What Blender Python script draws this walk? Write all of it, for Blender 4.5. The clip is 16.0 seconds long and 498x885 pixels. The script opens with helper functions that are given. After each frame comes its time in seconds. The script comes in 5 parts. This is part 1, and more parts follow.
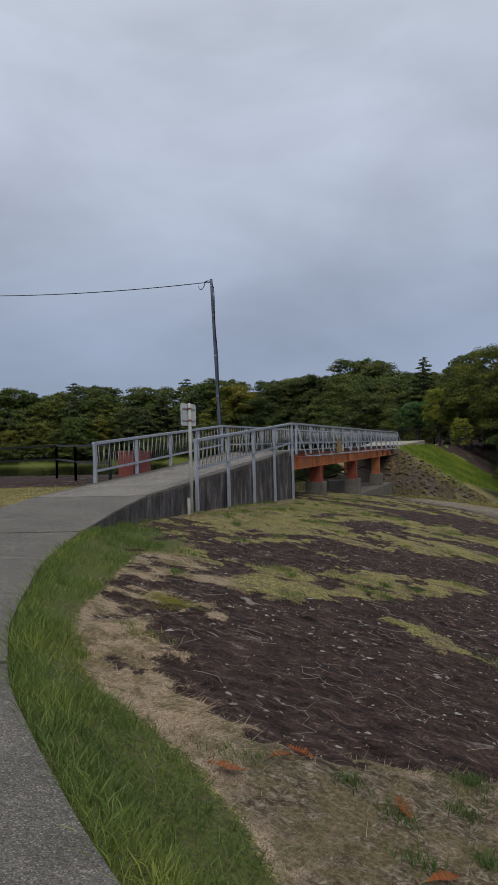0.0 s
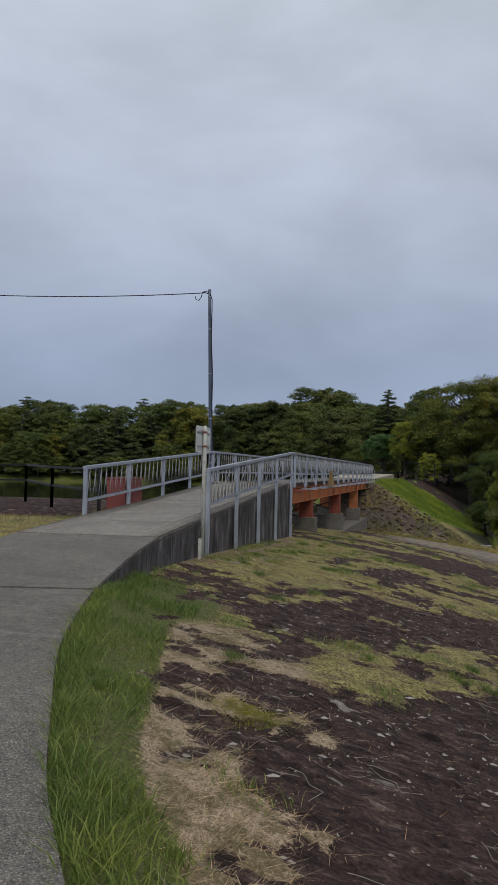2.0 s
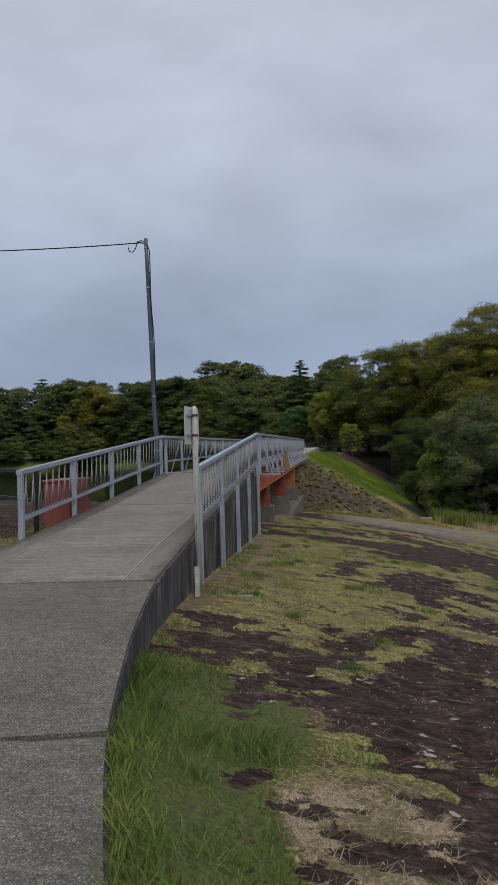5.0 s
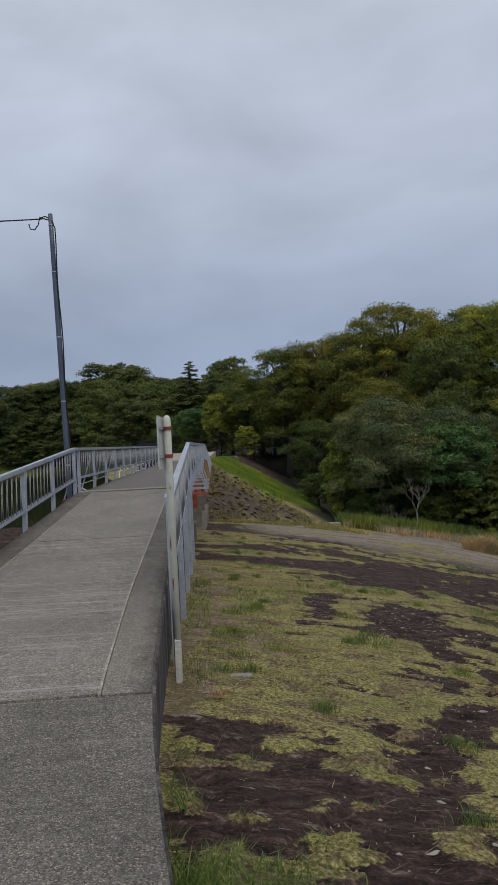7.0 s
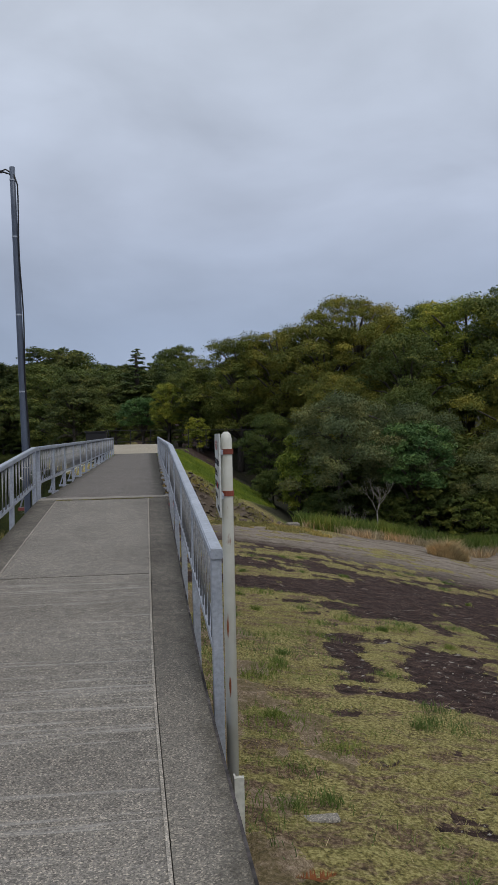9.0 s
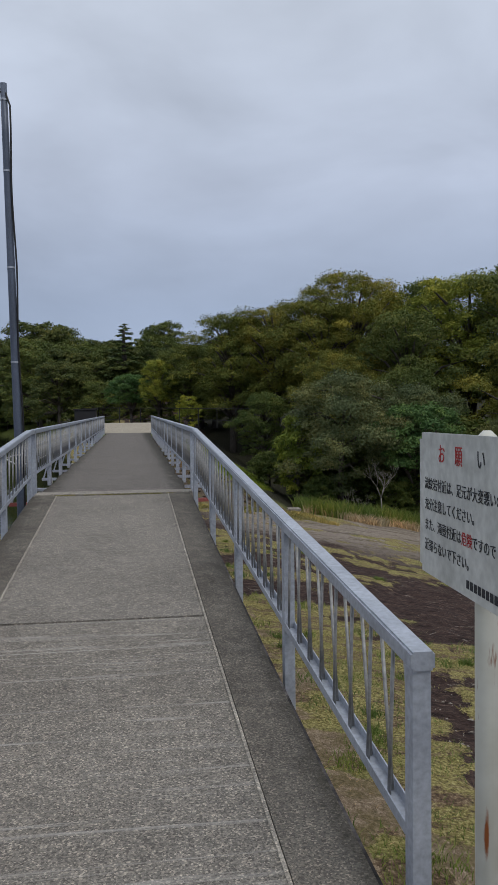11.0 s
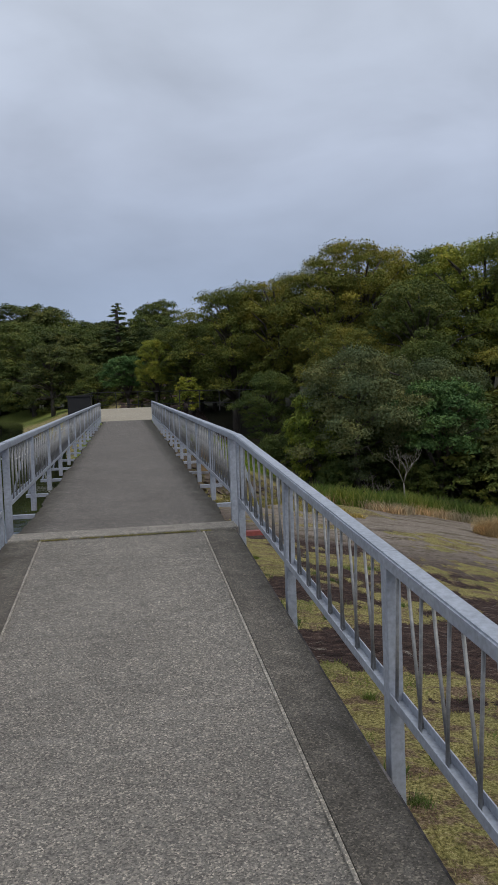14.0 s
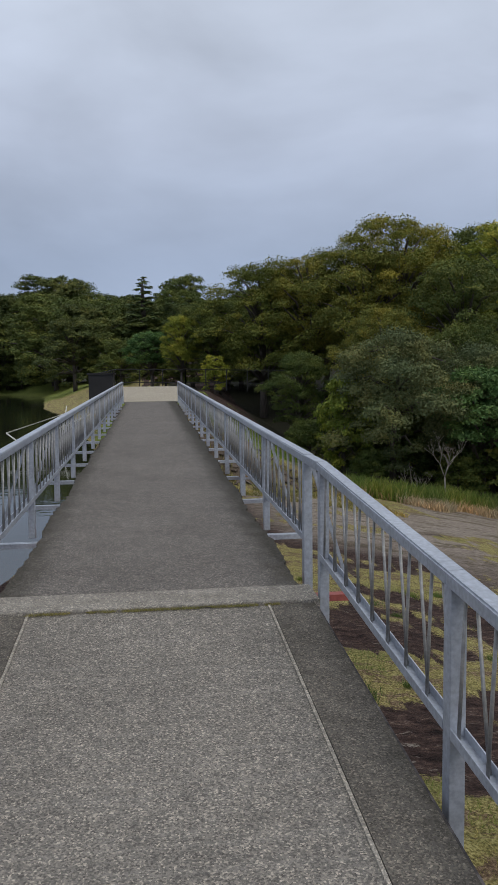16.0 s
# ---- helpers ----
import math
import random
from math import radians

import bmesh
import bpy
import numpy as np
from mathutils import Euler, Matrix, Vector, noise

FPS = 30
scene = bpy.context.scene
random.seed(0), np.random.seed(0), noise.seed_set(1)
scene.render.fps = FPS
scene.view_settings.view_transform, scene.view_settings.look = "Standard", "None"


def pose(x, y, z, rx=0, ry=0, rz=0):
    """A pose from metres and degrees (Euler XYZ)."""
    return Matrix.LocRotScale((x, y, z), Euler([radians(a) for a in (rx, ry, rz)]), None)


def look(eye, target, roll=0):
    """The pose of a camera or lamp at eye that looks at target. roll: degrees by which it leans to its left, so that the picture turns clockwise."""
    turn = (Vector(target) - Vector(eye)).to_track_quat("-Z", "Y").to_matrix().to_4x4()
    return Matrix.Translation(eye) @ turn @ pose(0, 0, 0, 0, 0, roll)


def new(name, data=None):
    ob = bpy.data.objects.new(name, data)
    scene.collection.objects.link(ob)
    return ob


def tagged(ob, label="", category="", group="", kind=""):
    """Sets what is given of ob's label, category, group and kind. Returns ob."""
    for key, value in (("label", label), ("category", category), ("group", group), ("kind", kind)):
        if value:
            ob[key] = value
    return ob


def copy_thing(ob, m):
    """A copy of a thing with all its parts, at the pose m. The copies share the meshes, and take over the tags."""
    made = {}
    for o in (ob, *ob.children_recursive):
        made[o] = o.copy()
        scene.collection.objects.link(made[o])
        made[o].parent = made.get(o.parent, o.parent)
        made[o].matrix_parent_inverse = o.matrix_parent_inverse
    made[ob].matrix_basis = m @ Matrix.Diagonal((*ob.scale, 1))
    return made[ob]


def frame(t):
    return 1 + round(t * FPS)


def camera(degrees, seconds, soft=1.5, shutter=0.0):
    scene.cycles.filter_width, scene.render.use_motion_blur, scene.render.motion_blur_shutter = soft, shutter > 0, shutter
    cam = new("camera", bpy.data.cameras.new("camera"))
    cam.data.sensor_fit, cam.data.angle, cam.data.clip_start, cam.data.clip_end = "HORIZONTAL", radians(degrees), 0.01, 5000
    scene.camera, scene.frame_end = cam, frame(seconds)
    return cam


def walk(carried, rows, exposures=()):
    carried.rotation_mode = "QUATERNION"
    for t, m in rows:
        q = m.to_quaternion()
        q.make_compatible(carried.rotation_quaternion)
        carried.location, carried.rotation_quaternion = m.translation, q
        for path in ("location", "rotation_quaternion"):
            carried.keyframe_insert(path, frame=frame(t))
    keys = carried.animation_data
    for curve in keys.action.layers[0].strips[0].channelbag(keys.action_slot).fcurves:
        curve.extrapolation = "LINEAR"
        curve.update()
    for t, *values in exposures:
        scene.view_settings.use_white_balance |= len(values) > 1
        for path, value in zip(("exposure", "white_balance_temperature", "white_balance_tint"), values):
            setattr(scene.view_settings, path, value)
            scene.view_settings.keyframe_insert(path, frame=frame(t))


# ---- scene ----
cam = camera(34.3, 16.0, soft=1.0)

PATH = [
    (0, (5.198, -0.594, 0.01), (4.651, 1.329, 0.034), -1.5),
    (0.5, (4.703, -0.135, 0.053), (4.196, 1.798, 0.118), -1.0),
    (1, (4.21, 0.351, 0.073), (3.729, 2.29, 0.173), -0.5),
    (1.5, (3.801, 0.82, 0.111), (3.347, 2.765, 0.204), 0.4),
    (2, (3.423, 1.343, 0.174), (2.995, 3.295, 0.258), 1.3),
    (2.5, (3.084, 1.883, 0.228), (2.687, 3.842, 0.303), 1.9),
    (3, (2.757, 2.429, 0.277), (2.4, 4.395, 0.341), 2.2),
    (3.5, (2.437, 2.977, 0.358), (2.169, 4.959, 0.406), 0.4),
    (4, (2.106, 3.544, 0.424), (1.863, 5.528, 0.462), -1.0),
    (4.2, (1.977, 3.762, 0.416), (1.74, 5.748, 0.452), -1.3),
    (6.3, (0.675, 6.312, 0.58), (0.701, 8.312, 0.582), -2.1),
    (6.5, (0.571, 6.533, 0.614), (0.643, 8.532, 0.634), -2.5),
    (7, (0.338, 7.106, 0.655), (0.444, 9.103, 0.671), -2.8),
    (7.5, (0.104, 7.666, 0.699), (0.244, 9.661, 0.702), -2.0),
    (8, (-0.09, 8.187, 0.754), (0.048, 10.182, 0.751), -1.6),
    (8.2, (-0.157, 8.412, 0.794), (-0.001, 10.406, 0.79), -1.5),
    (10.3, (-0.682, 10.861, 0.997), (-0.338, 12.83, 0.949), -0.9),
    (10.5, (-0.729, 11.106, 0.991), (-0.424, 13.082, 0.935), -0.8),
    (11, (-0.86, 11.635, 0.999), (-0.566, 13.612, 0.932), -0.6),
    (11.5, (-0.872, 12.162, 1.087), (-0.569, 14.137, 1.001), -0.7),
    (12, (-0.958, 12.791, 1.071), (-0.664, 14.767, 0.982), -0.9),
    (12.5, (-0.993, 13.301, 1.129), (-0.761, 15.285, 1.032), -1.2),
    (13, (-1.027, 13.861, 1.136), (-0.788, 15.845, 1.041), -1.3),
    (13.5, (-1.025, 14.385, 1.185), (-0.751, 16.364, 1.084), -1.5),
    (14, (-1.019, 15.002, 1.205), (-0.716, 16.975, 1.084), -2.2),
    (14.5, (-1.011, 15.633, 1.263), (-0.668, 17.599, 1.123), -2.4),
    (15, (-1.022, 16.168, 1.315), (-0.663, 18.129, 1.153), -1.7),
    (15.5, (-1.057, 16.784, 1.355), (-0.773, 18.757, 1.189), -0.9),
    (16, (-1.07, 17.405, 1.396), (-0.821, 19.381, 1.222), -0.6),
]
walk(cam, [(t, look(eye, aim, roll)) for t, eye, aim, roll in PATH],
     [(0, -0.09), (4.2, -0.08), (8.2, -0.06), (10.3, 0.11), (10.7, 0.1), (11.5, -0.04), (12.5, 0.0), (13.5, -0.05), (14.2, 0.05), (15, 0.12), (16, 0.08)])

# ---- world ----
SUN_ELEV, SUN_AZ = radians(48), radians(150)
world = bpy.data.worlds.new("overcast_sky")
scene.world = world
world.use_nodes = True
wt = world.node_tree
wt.nodes.clear()


def wnode(kind, **props):
    n = wt.nodes.new(kind)
    for k, v in props.items():
        n.inputs[k].default_value = v
    return n


sky = wt.nodes.new("ShaderNodeTexSky")
sky.sky_type = "NISHITA"
sky.sun_disc = False
sky.sun_elevation, sky.sun_rotation = SUN_ELEV, SUN_AZ
w_coord = wt.nodes.new("ShaderNodeTexCoord")
w_sep = wt.nodes.new("ShaderNodeSeparateXYZ")
wt.links.new(w_coord.outputs["Generated"], w_sep.inputs[0])
w_ramp = wt.nodes.new("ShaderNodeValToRGB")          # cloud sheet, by height above the horizon
wt.links.new(w_sep.outputs["Z"], w_ramp.inputs[0])
stops = [(0.0, (0.34, 0.42, 0.58)), (0.13, (0.36, 0.435, 0.59)), (0.27, (0.495, 0.56, 0.70)), (0.45, (0.60, 0.665, 0.785)), (1.0, (0.90, 0.94, 0.98))]
while len(w_ramp.color_ramp.elements) < len(stops):
    w_ramp.color_ramp.elements.new(0.5)
for e, (p, c) in zip(w_ramp.color_ramp.elements, stops):
    e.position, e.color = p, (*c, 1)
w_map = wt.nodes.new("ShaderNodeMapping")
w_map.inputs["Scale"].default_value = (1.6, 1.6, 3.6)
w_map.inputs["Rotation"].default_value = (0.1, 0.15, 0.4)
wt.links.new(w_coord.outputs["Generated"], w_map.inputs[0])
w_noise = wnode("ShaderNodeTexNoise", Scale=1.7, Detail=5.0, Roughness=0.5, Distortion=0.25)
wt.links.new(w_map.outputs[0], w_noise.inputs["Vector"])
w_cr = wt.nodes.new("ShaderNodeMapRange")
for k, v in (("From Min", 0.32), ("From Max", 0.68), ("To Min", 0.84), ("To Max", 1.17)):
    w_cr.inputs[k].default_value = v
wt.links.new(w_noise.outputs["Fac"], w_cr.inputs["Value"])
w_mul = wt.nodes.new("ShaderNodeVectorMath")
w_mul.operation = "SCALE"
wt.links.new(w_ramp.outputs[0], w_mul.inputs[0])
wt.links.new(w_cr.outputs[0], w_mul.inputs["Scale"])
w_bg1 = wnode("ShaderNodeBackground", Strength=0.05)
w_bg2 = wnode("ShaderNodeBackground", Strength=0.93)
wt.links.new(sky.outputs[0], w_bg1.inputs[0])
wt.links.new(w_mul.outputs[0], w_bg2.inputs[0])
w_mix = wt.nodes.new("ShaderNodeMixShader")
w_mix.inputs[0].default_value = 0.93
wt.links.new(w_bg1.outputs[0], w_mix.inputs[1])
wt.links.new(w_bg2.outputs[0], w_mix.inputs[2])
w_out = wt.nodes.new("ShaderNodeOutputWorld")
wt.links.new(w_mix.outputs[0], w_out.inputs[0])

sun = new("sun", bpy.data.lights.new("sun", "SUN"))
sun.data.energy, sun.data.angle, sun.data.color = 0.95, radians(25), (1.0, 0.96, 0.9)
sun.matrix_world = look((0, 0, 30), (-30 * math.sin(SUN_AZ) / math.tan(SUN_ELEV), -30 * math.cos(SUN_AZ) / math.tan(SUN_ELEV), 0))

# ---- materials ----


def material(name, rough=0.8, metal=0.0, spec=0.5):
    m = bpy.data.materials.new(name)
    m.use_nodes = True
    b = m.node_tree.nodes["Principled BSDF"]
    b.inputs["Roughness"].default_value = rough
    b.inputs["Metallic"].default_value = metal
    b.inputs["Specular IOR Level"].default_value = spec
    return m, m.node_tree, b


def noise_node(nt, scale, detail=4.0, rough=0.55, stretch=(1, 1, 1), dist=0.0):
    tc = nt.nodes.new("ShaderNodeTexCoord")
    mp = nt.nodes.new("ShaderNodeMapping")
    mp.inputs["Scale"].default_value = stretch
    n = nt.nodes.new("ShaderNodeTexNoise")
    n.inputs["Scale"].default_value, n.inputs["Detail"].default_value = scale, detail
    n.inputs["Roughness"].default_value, n.inputs["Distortion"].default_value = rough, dist
    nt.links.new(tc.outputs["Object"], mp.inputs[0])
    nt.links.new(mp.outputs[0], n.inputs["Vector"])
    return n.outputs["Fac"]


def ramp_node(nt, src, stops_):
    r = nt.nodes.new("ShaderNodeValToRGB")
    while len(r.color_ramp.elements) < len(stops_):
        r.color_ramp.elements.new(0.5)
    for e_, (p_, c_) in zip(r.color_ramp.elements, stops_):
        e_.position = p_
        e_.color = (*c_, 1) if len(c_) == 3 else c_
    nt.links.new(src, r.inputs[0])
    return r.outputs[0]


def mix_node(nt, fac, a, b, mode="MIX"):
    n = nt.nodes.new("ShaderNodeMix")
    n.data_type, n.blend_type = "RGBA", mode
    for sock, v in ((n.inputs[0], fac), (n.inputs[6], a), (n.inputs[7], b)):
        if isinstance(v, (int, float)):
            sock.default_value = v
        elif isinstance(v, tuple):
            sock.default_value = (*v, 1)
        else:
            nt.links.new(v, sock)
    return n.outputs[2]


def bump_node(nt, b, height, dist=0.01, strength=0.6):
    n = nt.nodes.new("ShaderNodeBump")
    n.inputs["Distance"].default_value, n.inputs["Strength"].default_value = dist, strength
    nt.links.new(height, n.inputs["Height"])
    nt.links.new(n.outputs[0], b.inputs["Normal"])


def weathered(name, base, dark, rough=0.8, metal=0.0, s_big=1.5, s_fine=60, lo=0.35, hi=0.7, bump=0.002, stretch=(1, 1, 1)):
    m, nt, b = material(name, rough, metal)
    big = ramp_node(nt, noise_node(nt, s_big, 5, 0.6, stretch), [(lo, dark), (hi, base)])
    fine = noise_node(nt, s_fine, 3)
    f = ramp_node(nt, fine, [(0.3, (0.82, 0.82, 0.82)), (0.7, (1.15, 1.15, 1.15))])
    nt.links.new(mix_node(nt, 1.0, big, f, "MULTIPLY"), b.inputs["Base Color"])
    bump_node(nt, b, fine, bump)
    return m


def concrete_material(name, base, dark, grit=1.0, streak=0.0, fresh=None, mossy=None):
    m, nt, b = material(name, 0.93, 0, 0.25)
    c = ramp_node(nt, noise_node(nt, 1.1, 6, 0.6), [(0.3, dark), (0.7, base)])
    c = mix_node(nt, 0.5, c, ramp_node(nt, noise_node(nt, 9, 4, 0.6), [(0.3, dark), (0.75, base)]))
    if fresh:
        tcy = nt.nodes.new("ShaderNodeTexCoord")
        sp = nt.nodes.new("ShaderNodeSeparateXYZ")
        nt.links.new(tcy.outputs["Object"], sp.inputs[0])
        mr = nt.nodes.new("ShaderNodeMapRange")
        mr.inputs["From Min"].default_value, mr.inputs["From Max"].default_value = 15.5, 12.0
        nt.links.new(sp.outputs["Y"], mr.inputs["Value"])
        c = mix_node(nt, mr.outputs[0], c, fresh)
    tc = nt.nodes.new("ShaderNodeTexCoord")
    agg = nt.nodes.new("ShaderNodeTexVoronoi")
    agg.inputs["Scale"].default_value = 150
    nt.links.new(tc.outputs["Object"], agg.inputs["Vector"])
    sepc = nt.nodes.new("ShaderNodeSeparateColor")
    nt.links.new(agg.outputs["Color"], sepc.inputs[0])
    c = mix_node(nt, grit, c, ramp_node(nt, sepc.outputs[0], [(0.0, (0.5, 0.49, 0.48)), (0.45, (0.92, 0.92, 0.92)), (0.85, (1.3, 1.27, 1.2)), (0.97, (2.2, 2.1, 1.95))]), "MULTIPLY")
    g = noise_node(nt, 95, 4, 0.85)
    c = mix_node(nt, 0.5 * grit, c, ramp_node(nt, g, [(0.38, (0.66, 0.66, 0.66)), (0.62, (1.36, 1.33, 1.28))]), "MULTIPLY")
    c = mix_node(nt, 0.25 * grit, c, ramp_node(nt, noise_node(nt, 26, 3, 0.7), [(0.36, (0.72, 0.71, 0.7)), (0.64, (1.28, 1.26, 1.24))]), "MULTIPLY")
    if streak:
        st = ramp_node(nt, noise_node(nt, 3.6, 7, 0.72, (0.13, 3.4, 1), 0.9), [(0.54, (0, 0, 0)), (0.68, (1, 1, 1))])
        sf = nt.nodes.new("ShaderNodeMath")
        sf.operation = "MULTIPLY"
        sf.inputs[1].default_value = streak
        nt.links.new(st, sf.inputs[0])
        c = mix_node(nt, sf.outputs[0], c, (0.42, 0.40, 0.37))
    if mossy:
        # grime and moss that creep in from both long edges: (x of the middle, clean half width, width of the grime)
        sx = nt.nodes.new("ShaderNodeSeparateXYZ")
        nt.links.new(tc.outputs["Object"], sx.inputs[0])
        d0 = nt.nodes.new("ShaderNodeMath")
        d0.operation = "SUBTRACT"
        nt.links.new(sx.outputs["X"], d0.inputs[0])
        d0.inputs[1].default_value = mossy[0]
        d1 = nt.nodes.new("ShaderNodeMath")
        d1.operation = "ABSOLUTE"
        nt.links.new(d0.outputs[0], d1.inputs[0])
        d2 = nt.nodes.new("ShaderNodeMath")
        d2.operation = "MULTIPLY_ADD"
        nt.links.new(noise_node(nt, 6, 6, 0.8, (1, 0.5, 1)), d2.inputs[0])
        d2.inputs[1].default_value = 0.45
        nt.links.new(d1.outputs[0], d2.inputs[2])
        mr2 = nt.nodes.new("ShaderNodeMapRange")
        mr2.inputs["From Min"].default_value, mr2.inputs["From Max"].default_value = mossy[1] + 0.225, mossy[1] + 0.225 + mossy[2]
        mr2.inputs["To Max"].default_value = 0.85
        nt.links.new(d2.outputs[0], mr2.inputs["Value"])
        c = mix_node(nt, mr2.outputs[0], c, ramp_node(nt, noise_node(nt, 40, 4, 0.8), [(0.35, (0.025, 0.022, 0.017)), (0.6, (0.075, 0.066, 0.05)), (0.72, (0.2, 0.18, 0.14))]))
    nt.links.new(c, b.inputs["Base Color"])
    bump_node(nt, b, g, 0.004, 0.7)
    return m


M_SLAB = concrete_material("brushed_concrete", (0.255, 0.238, 0.218), (0.14, 0.129, 0.117), 1.35, 0.8)
M_SLAB_FINE = concrete_material("gritty_concrete", (0.25, 0.234, 0.216), (0.15, 0.14, 0.129), 1.4, 0.12)
# darker tone for the path panels below y = 11.6
M_SLAB_DARK = concrete_material("darker_brushed_concrete", (0.178, 0.166, 0.15), (0.095, 0.088, 0.08), 1.35, 0.14)
M_KERB = concrete_material("dark_kerb_concrete", (0.19, 0.173, 0.153), (0.06, 0.054, 0.047), 0.9, 0, (0.20, 0.185, 0.165), mossy=(-1.05, 0.86, 0.18))
M_STRIP = concrete_material("pale_concrete", (0.33, 0.31, 0.28), (0.15, 0.135, 0.118), 0.8)
M_JOINT = concrete_material("worn_joint_mortar", (0.42, 0.39, 0.35), (0.2, 0.18, 0.155), 0.8)
M_DECK = concrete_material("bridge_asphalt", (0.178, 0.165, 0.157), (0.107, 0.098, 0.092), 1.25, mossy=(-1.05, 0.72, 0.2))
M_OLDCON = concrete_material("old_stained_concrete", (0.22, 0.20, 0.17), (0.09, 0.08, 0.07), 0.5)
M_PLAZA = concrete_material("pale_paving", (0.40, 0.36, 0.29), (0.29, 0.255, 0.205), 0.4)


def stained_wall():
    m, nt, b = material("stained_concrete_wall", 0.95, 0, 0.2)
    c = ramp_node(nt, noise_node(nt, 1.9, 7, 0.7, (1, 1.6, 0.6)), [(0.36, (0.03, 0.028, 0.028)), (0.55, (0.10, 0.09, 0.09)), (0.72, (0.28, 0.26, 0.25))])
    c = mix_node(nt, 0.6, c, ramp_node(nt, noise_node(nt, 7, 5, 0.7, (1, 1.6, 0.16)), [(0.4, (0.35, 0.35, 0.37)), (0.68, (1.7, 1.65, 1.65))]), "MULTIPLY")
    nt.links.new(c, b.inputs["Base Color"])
    bump_node(nt, b, noise_node(nt, 60, 3), 0.004)
    return m


M_WALL = stained_wall()
M_STEEL = weathered("galvanised_steel", (0.46, 0.49, 0.55), (0.35, 0.375, 0.43), 0.48, 0.35, 3.0, 45, bump=0.0005)
M_ROD = weathered("dull_rods", (0.43, 0.42, 0.40), (0.2, 0.2, 0.205), 0.55, 0.4, 5, 60, bump=0.0004)
M_ORANGE = weathered("rusty_orange_paint", (0.46, 0.155, 0.05), (0.24, 0.075, 0.03), 0.7, 0.0, 1.6, 40, 0.3, 0.62, 0.001)
M_RUSTRED = weathered("red_lead_paint", (0.33, 0.075, 0.035), (0.17, 0.04, 0.025), 0.75, 0.0, 2.5, 40)
M_PINK = weathered("faded_red_paint", (0.36, 0.09, 0.075), (0.24, 0.06, 0.05), 0.6, 0.0, 2, 40)
M_WHITE = weathered("white_post_paint", (0.66, 0.66, 0.60), (0.50, 0.49, 0.42), 0.45, 0.0, 4, 30, bump=0.0004)
M_PLATE = weathered("white_sign_enamel", (0.62, 0.63, 0.61), (0.47, 0.48, 0.46), 0.35, 0.0, 5, 30, bump=0.0003, stretch=(1, 1, 0.4))
M_BLACK = weathered("black_paint", (0.022, 0.02, 0.02), (0.012, 0.011, 0.011), 0.5, 0.2)
M_POLE = weathered("dark_steel_pole", (0.13, 0.155, 0.21), (0.08, 0.095, 0.13), 0.45, 0.3)
M_STONE = weathered("dark_riprap", (0.145, 0.112, 0.088), (0.095, 0.072, 0.056), 0.95, 0, 1.2, 25, bump=0.01)
M_TAN = weathered("tan_weathered_board", (0.30, 0.20, 0.08), (0.16, 0.1, 0.05), 0.8)
M_BARK = weathered("bark", (0.12, 0.10, 0.085), (0.05, 0.042, 0.036), 0.95, 0, 6, 40, bump=0.01, stretch=(1, 1, 0.3))
M_PALEBARK = weathered("pale_bark", (0.34, 0.31, 0.27), (0.22, 0.2, 0.17), 0.9, 0, 6, 40, bump=0.004)


def plain(name, col, rough=0.7):
    m, nt, b = material(name, rough)
    b.inputs["Base Color"].default_value = (*col, 1)
    return m


M_INK = plain("black_ink", (0.02, 0.02, 0.025))
M_RED = plain("red_ink", (0.42, 0.03, 0.03))


def leaf_material(name, c1, c2, c3, trans=0.18):
    m, nt, b = material(name, 0.75, 0, 0.25)
    g = nt.nodes.new("ShaderNodeNewGeometry")
    o = nt.nodes.new("ShaderNodeObjectInfo")
    c = ramp_node(nt, g.outputs["Random Per Island"], [(0.0, c1), (0.6, c2), (1.0, c3)])
    o_ = ramp_node(nt, o.outputs["Random"], [(0.0, (0.82, 0.9, 0.88)), (0.5, (1, 1, 1)), (1.0, (1.14, 1.1, 0.9))])
    c = mix_node(nt, 1.0, c, o_, "MULTIPLY")
    big = ramp_node(nt, noise_node(nt, 0.45, 5, 0.65), [(0.36, (0.6, 0.7, 0.68)), (0.5, (0.95, 0.98, 0.9)), (0.64, (1.5, 1.3, 1.0))])
    c = mix_node(nt, 1.0, c, big, "MULTIPLY")
    nt.links.new(c, b.inputs["Base Color"])
    t = nt.nodes.new("ShaderNodeBsdfTranslucent")
    nt.links.new(c, t.inputs[0])
    mx = nt.nodes.new("ShaderNodeMixShader")
    mx.inputs[0].default_value = trans
    out = nt.nodes["Material Output"]
    nt.links.new(b.outputs[0], mx.inputs[1])
    nt.links.new(t.outputs[0], mx.inputs[2])
    nt.links.new(mx.outputs[0], out.inputs[0])
    return m


L_OLIVE = leaf_material("olive_leaves", (0.11, 0.131, 0.0296), (0.179, 0.177, 0.0355), (0.198, 0.186, 0.0469))
L_GREEN = leaf_material("green_leaves", (0.077, 0.107, 0.0312), (0.121, 0.146, 0.036), (0.147, 0.158, 0.0494))
L_PINE = leaf_material("pine_needles", (0.0534, 0.0809, 0.0359), (0.085, 0.11, 0.0391), (0.0977, 0.122, 0.0486), 0.1)
L_YELLOW = leaf_material("yellowing_leaves", (0.16, 0.202, 0.0347), (0.256, 0.272, 0.04), (0.332, 0.327, 0.0648))
L_GREY = leaf_material("grey_green_leaves", (0.0891, 0.118, 0.0595), (0.133, 0.151, 0.0668), (0.162, 0.179, 0.0918))
L_BRIGHT = leaf_material("fresh_green_leaves", (0.055, 0.11, 0.035), (0.095, 0.175, 0.055), (0.15, 0.23, 0.08))
